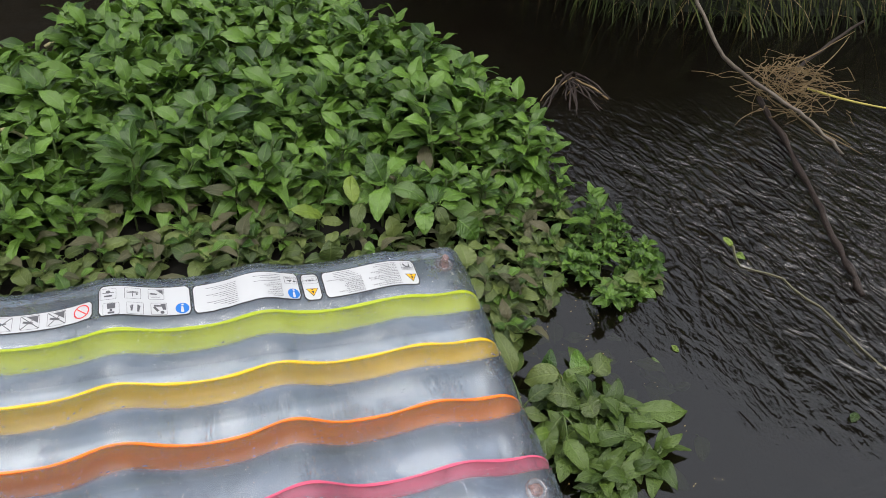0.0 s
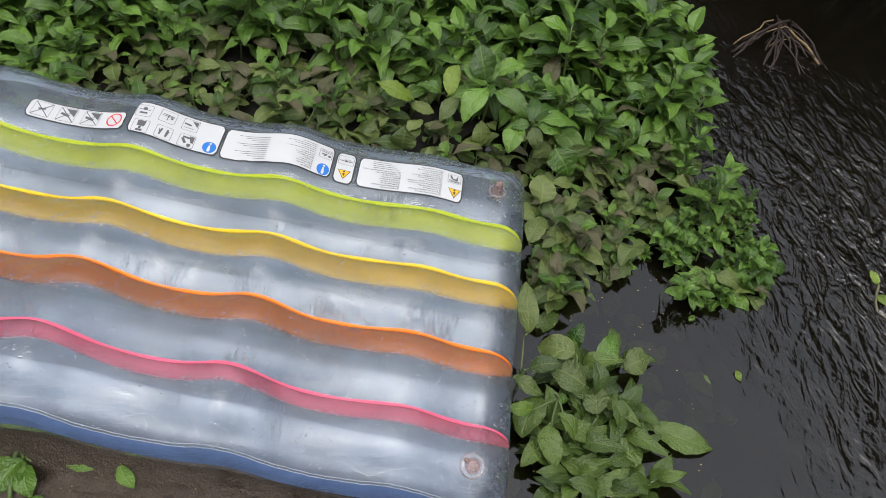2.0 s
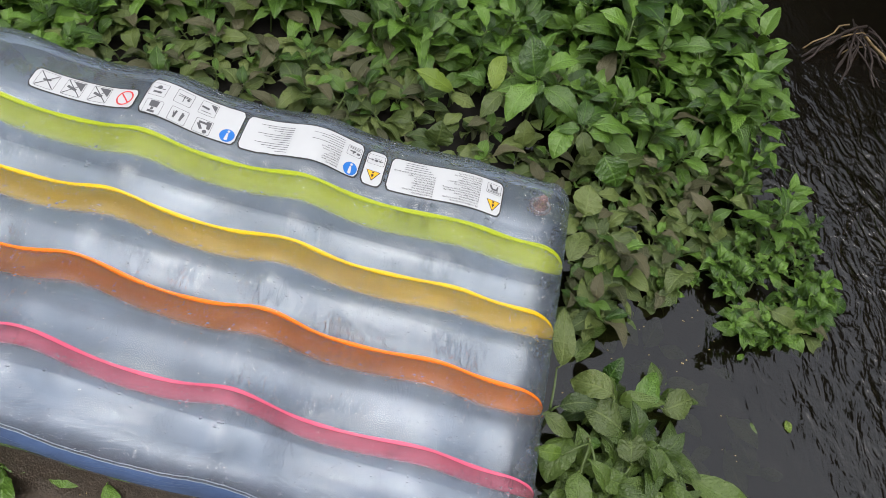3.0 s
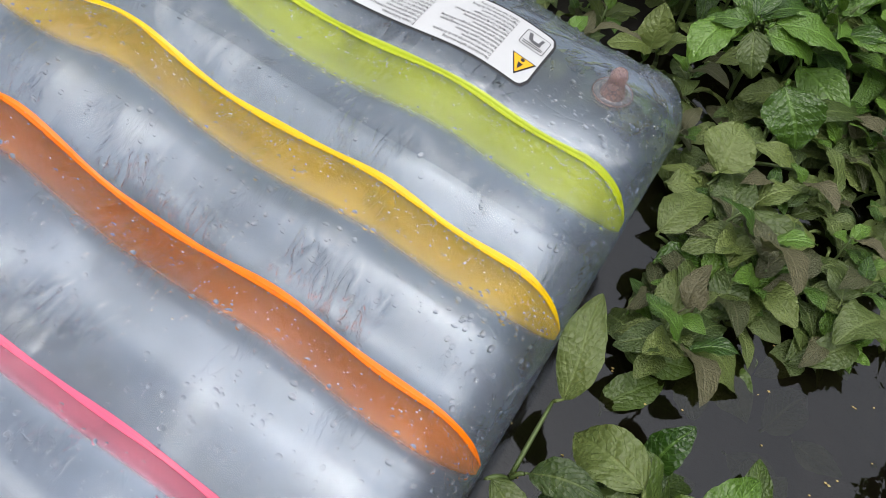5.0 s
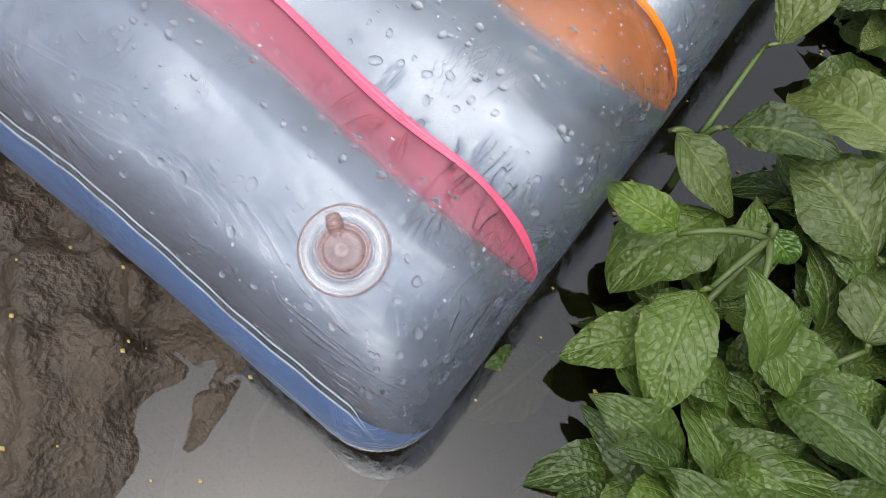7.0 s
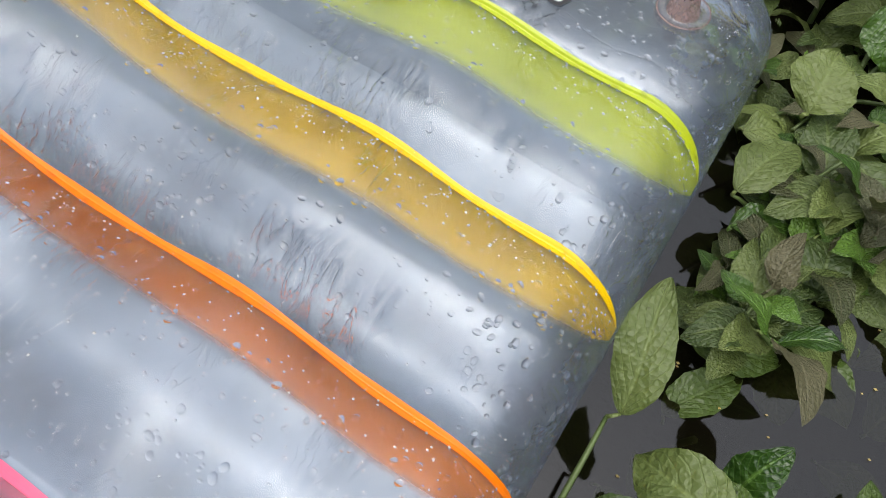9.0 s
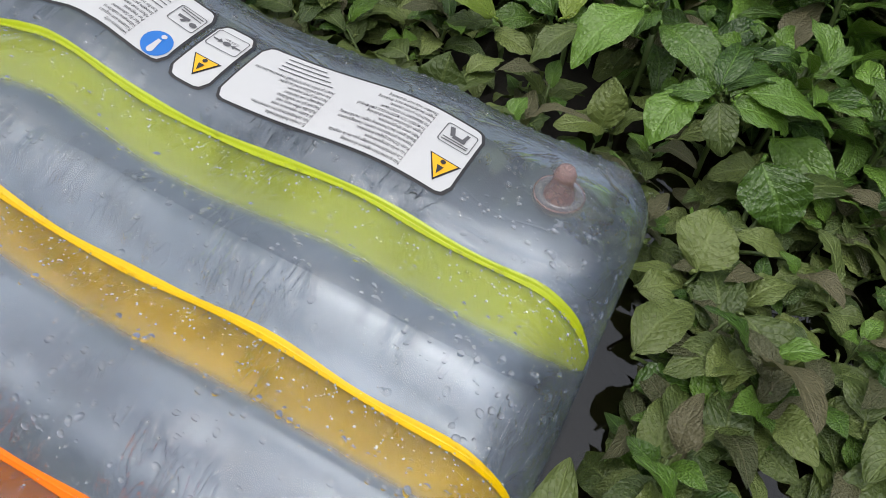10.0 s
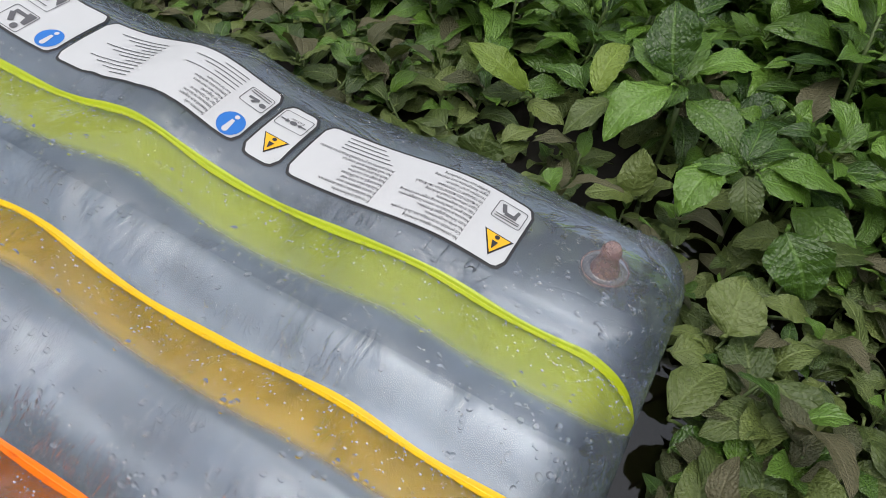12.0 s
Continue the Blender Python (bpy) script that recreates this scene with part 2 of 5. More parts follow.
LIME = baffle_material("lime_vinyl", (0.74, 0.84, 0.04))
YELLOW = baffle_material("yellow_vinyl", (1.0, 0.64, 0.02))
ORANGE = baffle_material("orange_vinyl", (1.0, 0.30, 0.03))
PINK = baffle_material("pink_vinyl", (1.0, 0.20, 0.31))
SEAM_COLOURS = {"lime_stripe": (0.40, 0.48, 0.012), "yellow_stripe": (0.78, 0.50, 0.0), "orange_stripe": (0.95, 0.20, 0.002), "pink_stripe": (0.80, 0.11, 0.21)}
LABEL_WHITE = plain("label_white", (0.56, 0.57, 0.585), 0.35, vary=0.03, bump=0.03)
LABEL_BLACK = plain("label_black", (0.022, 0.022, 0.026), 0.4, vary=0.1, bump=0.03)
LABEL_GREY = plain("label_print_grey", (0.10, 0.10, 0.11), 0.4, vary=0.1, bump=0.03)
LABEL_BLUE = plain("label_blue", (0.012, 0.16, 0.56), 0.35, vary=0.05, bump=0.03)
LABEL_AMBER = plain("label_amber", (0.85, 0.46, 0.01), 0.35, vary=0.05, bump=0.03)
LABEL_RED = plain("label_red", (0.68, 0.05, 0.05), 0.35, vary=0.05, bump=0.03)
def valve_material():
    k = Mat("valve_vinyl")
    col = k.mix(k.noise(k.coords(), 160.0), (0.27, 0.165, 0.15), (0.47, 0.35, 0.335))
    body = k.n("BsdfPrincipled", Base_Color=col, Roughness=0.2, Specular_IOR_Level=0.7)
    return k.done(k.shader_mix(0.48, body, k.n("BsdfTransparent", Color=(0.95, 0.80, 0.78))))


VALVE = valve_material()
WELD = plain("weld_white", (0.46, 0.53, 0.63), 0.25, vary=0.45, size=130, bump=0.5, dist=0.001)


# ---- object helpers ----
def part(name, bm, material, parent=None, label="", smooth=True):
    me = bpy.data.meshes.new(name)
    bm.to_mesh(me)
    bm.free()
    me.materials.append(material)
    if smooth:
        me.shade_smooth()
    ob = new(name, me)
    ob.parent = parent
    return tagged(ob, label)


def sheet(name, P, material, parent=None, label=""):
    """A mesh from an (n, m, 3) grid of points."""
    n, m = P.shape[:2]
    i = np.arange(n * m).reshape(n, m)
    quads = np.stack([i[:-1, :-1], i[1:, :-1], i[1:, 1:], i[:-1, 1:]], -1).reshape(-1, 4)
    me = bpy.data.meshes.new(name)
    me.from_pydata(P.reshape(-1, 3).tolist(), [], quads.tolist())
    me.materials.append(material)
    me.shade_smooth()
    ob = new(name, me)
    ob.parent = parent
    return tagged(ob, label)


def tube_bm(bm, pts, radii, sides=6):
    """A round tapering stalk along points, added to a bmesh."""
    pts = [Vector(p) for p in pts]
    rings = []
    for i, p in enumerate(pts):
        d = (pts[min(i + 1, len(pts) - 1)] - pts[max(i - 1, 0)]).normalized()
        a = d.orthogonal().normalized() if i == 0 else (side - d * side.dot(d)).normalized()
        side = a
        b = d.cross(a)
        r = radii[i] if hasattr(radii, "__len__") else radii
        rings.append([bm.verts.new(p + r * (math.cos(q) * a + math.sin(q) * b)) for q in (2 * math.pi * j / sides for j in range(sides))])
    for r0, r1 in zip(rings, rings[1:]):
        for j in range(sides):
            bm.faces.new((r0[j], r0[(j + 1) % sides], r1[(j + 1) % sides], r1[j]))
    bm.faces.new(rings[0][::-1])
    bm.faces.new(rings[-1])


def curve_pts(a, b, sag=0.0, n=8, wob=0.0, seed=0):
    rnd = random.Random(seed)
    a, b = Vector(a), Vector(b)
    out = []
    for i in range(n + 1):
        t = i / n
        p = a.lerp(b, t)
        p.z -= sag * 4 * t * (1 - t)
        if 0 < i < n:
            p += Vector((rnd.uniform(-wob, wob), rnd.uniform(-wob, wob), rnd.uniform(-wob, wob) * 0.5))
        out.append(p)
    return out


def fbm(x, y, s, seed=0.0):
    """Cheap smooth noise on arrays: a few crossed waves."""
    out = np.zeros_like(x)
    r = np.random.RandomState(int(seed) + 7)
    for o in range(5):
        a = r.uniform(0, 2 * np.pi, 3)
        f = s * 1.8**o
        for q in range(3):
            th = r.uniform(0, np.pi)
            out += np.sin(f * (x * np.cos(th) + y * np.sin(th)) + a[q]) / (3 * 1.7**o)
    return out


def smooth(a, b, x):
    t = np.clip((x - a) / (b - a), 0, 1)
    return t * t * (3 - 2 * t)


# ---- the air mattress: its shape ----
SEAMS = (-0.196, -0.288, -0.386, -0.494)
Y_BACK, Y_NEAR, X_END, X_START = -0.064, -0.587, 0.008, -1.72
RIM, CORNER = 0.046, 0.030
# across the mattress, from its near edge to its back: height at the end, climb along it, height of its waves
ACROSS = (Y_NEAR, -0.494, -0.386, -0.288, -0.196, Y_BACK)
AT_END = (0.140, 0.157, 0.161, 0.184, 0.204, 0.218)
CLIMB = (0.175, 0.172, 0.125, 0.090, 0.077, 0.070)
WAVES = (0.015, 0.015, 0.013, 0.009, 0.008, 0.008)
SWELL = (0.006, 0.011, 0.018, 0.018, 0.011, 0.002)


def climb(x):
    """The way up along the mattress, levelling off towards its far end."""
    far = np.maximum(-x, 0.0)
    return np.where(far < 0.62, far, 0.62 + 0.30 * (1 - np.exp(-(far - 0.62) / 0.30)))


def wave(x):
    """Crests every 21 cm, steeper on the side away from the end."""
    q = 2 * np.pi * (x + 0.135) / 0.212
    return np.cos(q + 0.4 * np.sin(q)) * smooth(0.0, -0.11, x) * (0.5 + 0.5 * smooth(-0.14, -0.30, x))


def base_z(x, y):
    """The height of the seams' surface."""
    return np.interp(y, ACROSS, AT_END) + np.interp(y, ACROSS, CLIMB) * climb(x) + np.interp(y, ACROSS, WAVES) * wave(x + 0.03 * (y + 0.3))


def rim(d, r=RIM):
    return np.sqrt(np.clip(1 - (1 - np.clip(d / r, 0, 1)) ** 2, 0, 1))


def bulge(y):
    """0 in the seams, 1 on the crest of each tube."""
    out = np.ones_like(y)
    s = (Y_BACK + 0.02, *SEAMS, Y_NEAR - 0.02)
    for a, b in zip(s, s[1:]):
        t = np.clip((y - b) / (a - b), 0, 1)
        inside = (y <= a) & (y > b)
        if a == s[0]:
            f = rim(y - b, 0.06)
        elif b == s[-1]:
            f = np.sin(np.pi / 2 * np.clip((a - y) / 0.046, 0, 1)) ** 0.92
        else:
            f = np.sin(np.pi * t) ** 0.85
        out = np.where(inside, f, out)
    return out


def seam_gap(y):
    return np.min([np.abs(y - s) for s in SEAMS], axis=0)


def edge_gap(x, y):
    return np.minimum(np.minimum(Y_BACK - y, y - Y_NEAR), np.minimum(X_END - x, x - X_START))


def mid_z(x, y):
    return base_z(x, y) - 0.050 - 0.5 * np.interp(y, ACROSS, WAVES) * wave(x)


def top_z(x, y, gap=None):
    gap = edge_gap(x, y) if gap is None else gap
    crimp = 0.0026 * np.exp(-seam_gap(y) / 0.022) * fbm(x, y * 0.2, 130.0, 11) * smooth(-0.2, 0.8, fbm(x, y, 13.0, 14))
    crimp = crimp * (1 - np.exp(-((seam_gap(y) / 0.006) ** 2)))
    for s in SEAMS:
        for n, at in enumerate((-0.060, -0.195, -0.245, -0.405, -0.455, -0.615)):
            turn, wide = 0.35 * math.sin(n * 2.3 + s * 40), 0.014 + 0.007 * math.sin(n * 1.7 + s * 25)
            down = np.maximum(s - 0.006 - 0.012 * math.sin(n + s * 60) - y, 0)
            u = x - at - turn * (s - y)
            crimp = crimp + 0.00050 * np.exp(-((u / wide) ** 2)) * smooth(0.0, 0.012, down) * np.exp(-down / 0.028) * np.sin(u * (900 + 120 * math.sin(n * 3.1)) + 1.2 * np.sin(u * 60 + y * 40))
    crimp = crimp + 0.00045 * np.exp(-(((gap - 0.035) / 0.016) ** 2)) * np.sin(y * 620 + x * 240 + 2.5 * np.sin(y * 47) + 2.0 * np.sin(x * 90)) * smooth(-0.3, 0.5, fbm(x, y, 32.0, 17))
    crimp = crimp + 0.0010 * np.exp(-gap / 0.030) * fbm(x * 0.6, y, 110.0, 12)
    full = base_z(x, y) + np.interp(y, ACROSS, SWELL) * bulge(y) + crimp * smooth(0.0, 0.01, gap)
    m = mid_z(x, y)
    return m + (full - m) * rim(gap)


def bottom_z(x, y, gap=None):
    gap = edge_gap(x, y) if gap is None else gap
    full = base_z(x, y) - 0.088 - 0.8 * np.interp(y, ACROSS, WAVES) * wave(x) - 0.014 * bulge(y) ** 2
    m = mid_z(x, y)
    return m - (m - full) * rim(gap)


# ---- the ground and the stream ----
WATER_Z = 0.05


def line_side(px, py, ax, ay, bx, by):
    """Signed distance to the left of the line from a to b."""
    l = math.hypot(bx - ax, by - ay)
    return ((bx - ax) * (py - ay) - (by - ay) * (px - ax)) / l


def plant_patch(x, y):
    """How far inside the leafy patch a spot lies, in metres (negative: in the water)."""
    d = np.minimum(line_side(x, y, 0.31, -0.08, 0.36, 0.33), line_side(x, y, 0.36, 0.33, 0.255, 0.70))
    d = np.minimum(d, line_side(x, y, 0.255, 0.70, -0.02, 1.10))
    d = np.minimum(d, line_side(x, y, -0.02, 1.10, -0.40, 1.25))
    d = np.minimum(d, line_side(x, y, -0.40, 1.25, -0.98, 0.69))
    d = np.minimum(d, line_side(x, y, 0.02, -0.21, 0.31, -0.06))
    return np.maximum(d, 0.10 - np.hypot(x - 0.36, y + 0.06))


def bank_gap(x, y):
    """Distance beyond the foot of the far bank (positive: on the bank)."""
    d = np.minimum(line_side(x, y, 0.47, 2.23, 1.04, 1.28), line_side(x, y, 1.04, 1.28, 1.48, 1.05))
    d = np.minimum(d, line_side(x, y, 1.48, 1.05, 3.08, 0.83))
    return np.maximum(d, line_side(x, y, -3.0, 3.0, 0.47, 2.23))


def near_line(x, y, points):
    """Distance to a bent line."""
    out = np.full_like(x, 9.0)
    for (ax, ay), (bx, by) in zip(points, points[1:]):
        t = np.clip(((x - ax) * (bx - ax) + (y - ay) * (by - ay)) / ((bx - ax) ** 2 + (by - ay) ** 2), 0, 1)
        out = np.minimum(out, np.hypot(x - ax - t * (bx - ax), y - ay - t * (by - ay)))
    return out


def ground_z(x, y):
    z = -0.16 + 0.205 * smooth(-0.25, 0.06, plant_patch(x, y))
    # the muddy near shore, under and before the air mattress
    shore = np.maximum(0.0 - x, -0.72 - y - np.maximum(x, 0) * 0.2) + 0.02 * np.sin(y * 31.0)
    z = np.maximum(z, -0.16 + 0.228 * smooth(-0.30, 0.16, shore) * smooth(0.9, 0.3, y))
    bank = bank_gap(x, y)
    # the far bank's second rise is out of view, added to darken water reflections
    z = np.maximum(z, -0.16 + 0.80 * smooth(-0.03, 0.30, bank) + 1.7 * smooth(0.25, 1.6, bank))
    # unseen slopes added all round, to keep the low sky out of reflections
    rest = np.maximum(np.maximum(-1.9 - y, -2.6 - x), x - 2.4)
    z = z + 2.3 * smooth(0.0, 2.4, rest)
    mud = smooth(-0.45, -0.6, y)
    crease = np.exp(-((fbm(x, y, 14.0, 21) / 0.10) ** 2)) * 0.012 + np.exp(-((fbm(x, y, 34.0, 22) / 0.09) ** 2)) * 0.005
    wx, wy = x + 0.004 * fbm(x, y, 120.0, 31), y + 0.004 * fbm(x, y, 110.0, 32)
    ridge = near_line(wx, wy, ((-0.30, -0.60), (-0.20, -0.605), (-0.169, -0.62), (-0.146, -0.642), (-0.112, -0.668), (-0.10, -0.72)))
    ledge = near_line(wx, wy, ((-0.19, -0.574), (-0.165, -0.583), (-0.145, -0.586), (-0.132, -0.596), (-0.128, -0.606)))
    crack = near_line(wx, wy, ((-0.186, -0.571), (-0.162, -0.578), (-0.142, -0.580), (-0.126, -0.592), (-0.121, -0.606)))
    z = z + 0.010 * np.exp(-((ridge / 0.009) ** 2)) + 0.007 * np.exp(-((ledge / 0.006) ** 2)) - 0.008 * np.exp(-((crack / 0.003) ** 2))
    z = z + 0.006 * fbm(x, y, 9.0, 3) + 0.0030 * fbm(x, y, 60.0, 5) + mud * (0.004 * np.abs(fbm(x, y, 38.0, 25)) - crease)
    # pressed down under the mattress's end, heaped up to it farther along
    inside = smooth(-0.01, 0.05, edge_gap(x, y))
    under = bottom_z(x, y) - 0.006
    return np.where(inside > 0, z + inside * (np.where(x < -0.35, under, np.minimum(z, under)) - z), z)


def axis(*spans):
    """Grid lines: (start, end, step) spans joined."""
    out = []
    for a, b, s in spans:
        out += list(np.arange(a, b - s * 0.5, s))
    return np.array(out + [spans[-1][1]])


gx = axis((-60, -6, 6), (-6, -2.2, 0.3), (-2.2, -1.2, 0.06), (-1.2, -0.7, 0.02), (-0.7, -0.26, 0.008), (-0.26, 0.0, 0.003), (0.0, 0.1, 0.01), (0.1, 1.0, 0.03), (1.0, 3.0, 0.08), (3, 6, 0.3), (6, 60, 6))
gy = axis((-60, -6, 6), (-6, -1.2, 0.3), (-1.2, -0.85, 0.02), (-0.85, -0.7, 0.008), (-0.7, -0.54, 0.0025), (-0.54, -0.5, 0.01), (-0.5, 1.6, 0.03), (1.6, 4.0, 0.12), (4, 6, 0.3), (6, 60, 6))
GX, GY = np.meshgrid(gx, gy, indexing="ij")
ground = sheet("ground", np.stack([GX, GY, ground_z(GX, GY)], -1), MUD)
ground.data.materials.append(SHADED_SOIL)
ground.data.materials.append(SHADED_TURF)
mids = np.stack([GX[:-1, :-1] + GX[1:, 1:], GY[:-1, :-1] + GY[1:, 1:]], -1).reshape(-1, 2) / 2
heights = ground_z(mids[:, 0], mids[:, 1])
# faces under the plants and in the stream take the soil with painted shade
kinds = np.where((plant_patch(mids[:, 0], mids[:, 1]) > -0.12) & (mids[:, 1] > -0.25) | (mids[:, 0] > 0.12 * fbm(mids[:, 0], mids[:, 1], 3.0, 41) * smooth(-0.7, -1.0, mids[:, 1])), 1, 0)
# the far bank and all high slopes get the turf with shadow in its colour
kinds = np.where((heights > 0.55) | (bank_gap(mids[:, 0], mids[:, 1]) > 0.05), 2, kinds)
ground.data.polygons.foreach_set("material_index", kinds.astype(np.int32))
tagged(ground, "wet brown mud of the stream bed and banks", "ground", kind="structure")
wa = axis((-40, -4, 4), (-4, -1.2, 0.2), (-1.2, 2.0, 0.04), (2.0, 4, 0.2), (4, 40, 4))
wx, wy = np.meshgrid(wa, wa, indexing="ij")
water = sheet("water", np.stack([wx, wy, np.full_like(wx, WATER_Z)], -1), WATER)
tagged(water, "dark rippled brown stream water", "water", kind="structure")

# ---- the air mattress: its parts ----
def skin(z_of):
    e = np.array([0, 0.0004, 0.0015, 0.0034, 0.006, 0.0095, 0.014, 0.019, 0.025, 0.032, 0.040])
    x = np.concatenate([X_START + e, np.arange(X_START + 0.06, -0.86, 0.03), np.arange(-0.86, X_END - 0.043, 0.0018), (X_END - e)[::-1]])
    y = np.concatenate([Y_NEAR + e, np.arange(Y_NEAR + 0.044, Y_BACK - 0.043, 0.0024), (Y_BACK - e)[::-1]])
    y = np.unique(np.concatenate([y] + [np.array([s + d for d in (-0.0045, -0.003, -0.0018, -0.0009, 0.0, 0.0009, 0.0018, 0.003, 0.0045)]) for s in SEAMS]))
    y = y[np.concatenate([[True], np.diff(y) > 0.00025])]
    X, Y = np.meshgrid(x, y, indexing="ij")
    gap = edge_gap(X, Y)
    # round the four corners in plan
    for cx, sx in ((X_END - CORNER, 1), (X_START + CORNER, -1)):
        for cy, sy in ((Y_BACK - CORNER, 1), (Y_NEAR + CORNER, -1)):
            a, b = (X - cx) * sx / CORNER, (Y - cy) * sy / CORNER
            box = (a > 0) & (b > 0)
            a2, b2 = a * np.sqrt(np.clip(1 - b * b / 2, 0, 1)), b * np.sqrt(np.clip(1 - a * a / 2, 0, 1))
            X, Y = np.where(box, cx + sx * a2 * CORNER, X), np.where(box, cy + sy * b2 * CORNER, Y)
            gap = np.where(box, np.maximum(CORNER * (1 - np.hypot(a2, b2)), 0), gap)
    return np.stack([X, Y, z_of(X, Y, gap)], -1)


mattress = tagged(new("air_mattress"), "wet clear inflatable air mattress with lime, yellow, orange and pink stripes", "air mattress")


def mark_skin(ob):
    """Gives a skin its UV map: the distance to the nearest seam and to the rim."""
    me = ob.data
    co = np.empty(len(me.vertices) * 3)
    me.vertices.foreach_get("co", co)
    co = co.reshape(-1, 3)
    which = np.empty(len(me.loops), dtype=np.int32)
    me.loops.foreach_get("vertex_index", which)
    uv = np.stack([seam_gap(co[:, 1]), np.maximum(edge_gap(co[:, 0], co[:, 1]), 0)], -1) / 0.05
    me.uv_layers.new(name="UVMap").data.foreach_set("uv", uv[which].ravel())


mark_skin(sheet("top_skin", skin(top_z), SKIN_TOP, mattress, "clear milky vinyl wet with droplets"))
mark_skin(sheet("bottom_skin", skin(bottom_z), SKIN_BOTTOM, mattress, "blue vinyl underside"))


def baffle(name, y, material, label, slant, drop):
    """The coloured wall inside the mattress, that hangs from the seam in the top skin."""
    e = np.array([0, 0.0004, 0.0015, 0.0034, 0.006, 0.0095, 0.014, 0.019, 0.025, 0.032, 0.040])
    x = np.concatenate([X_START + e, np.arange(X_START + 0.06, X_END - 0.043, 0.006), (X_END - 0.002 - e)[::-1]])
    t = np.linspace(0, 1, 11)
    X, T = np.meshgrid(x, t, indexing="ij")
    Y = np.full_like(X, y)
    shrink = rim(np.minimum(X_END - 0.001 - X, X - X_START), 0.045)
    zt = top_z(X, Y) - 0.0006
    Z = zt - np.minimum(drop * shrink, zt - bottom_z(X, Y) - 0.002) * T**1.15
    Yw = Y - slant * shrink * T * (1 + 0.05 * np.sin(X * 23 + y * 90))
    ob = sheet(name, np.stack([X, Yw, Z], -1), material, mattress, label)
    uv = ob.data.uv_layers.new(name="UVMap")
    which = np.empty(len(ob.data.loops), dtype=np.int32)
    ob.data.loops.foreach_get("vertex_index", which)
    uv.data.foreach_set("uv", np.stack([T.ravel()[which], X.ravel()[which]], -1).ravel())
    # the welded seam that shows as a bright line on the skin
    w = (0.0014 if material is PINK else 0.0019) * (1 + 0.2 * np.sin(x * 70 + y * 50)) * smooth(-0.002, 0.012, X_END - x)
    rows = []
    for k in np.linspace(-1.5, 1.1, 14):
        yy = y + k * w
        rows.append(np.stack([x, yy, top_z(x, yy) + 0.0005 + 0.0005 * max(0.0, 1 - k * k)], -1))
    sheet("seam", np.stack(rows, 1), plain("seam_vinyl", SEAM_COLOURS[name], 0.3, vary=0.08, size=90), ob)


baffle("lime_stripe", SEAMS[0], LIME, "lime green vinyl stripe inside", 0.020, 0.033)
baffle("yellow_stripe", SEAMS[1], YELLOW, "golden yellow vinyl stripe inside", 0.020, 0.033)
baffle("orange_stripe", SEAMS[2], ORANGE, "orange vinyl stripe inside", 0.020, 0.033)
baffle("pink_stripe", SEAMS[3], PINK, "pink vinyl stripe inside", 0.012, 0.026)


# ---- valves, welds, labels and droplets on the mattress ----
TX, TY = np.arange(-0.90, X_END + 0.0005, 0.001), np.arange(Y_NEAR, Y_BACK + 0.0005, 0.001)
TABLE = top_z(*np.meshgrid(TX, TY, indexing="ij")).tolist()


def on_skin(x, y, up=0.0008):
    """The spot on the top skin over (x, y), by a fine table of its heights."""
    fx, fy = min(max((x - TX[0]) * 1000, 0), len(TX) - 1.001), min(max((y - TY[0]) * 1000, 0), len(TY) - 1.001)
    i, j = int(fx), int(fy)
    u, v = fx - i, fy - j
    z = (TABLE[i][j] * (1 - v) + TABLE[i][j + 1] * v) * (1 - u) + (TABLE[i + 1][j] * (1 - v) + TABLE[i + 1][j + 1] * v) * u
    return Vector((x, y, z + up))


def lathe(bm, centre, profile, sides=28, axis_up=Vector((0, 0, 1))):
    """Rings of (radius, height) round a tilted axis."""
    a = axis_up.orthogonal().normalized()
    b = axis_up.cross(a)
    rings = [[bm.verts.new(centre + r * (math.cos(q) * a + math.sin(q) * b) + h * axis_up) for q in (2 * math.pi * j / sides for j in range(sides))] for r, h in profile]
    for r0, r1 in zip(rings, rings[1:]):
        for j in range(sides):
            bm.faces.new((r0[j], r0[(j + 1) % sides], r1[(j + 1) % sides], r1[j]))


def skin_normal(x, y):
    e = 0.006
    dx, dy = on_skin(x + e, y) - on_skin(x - e, y), on_skin(x, y + e) - on_skin(x, y - e)
    return dx.cross(dy).normalized()


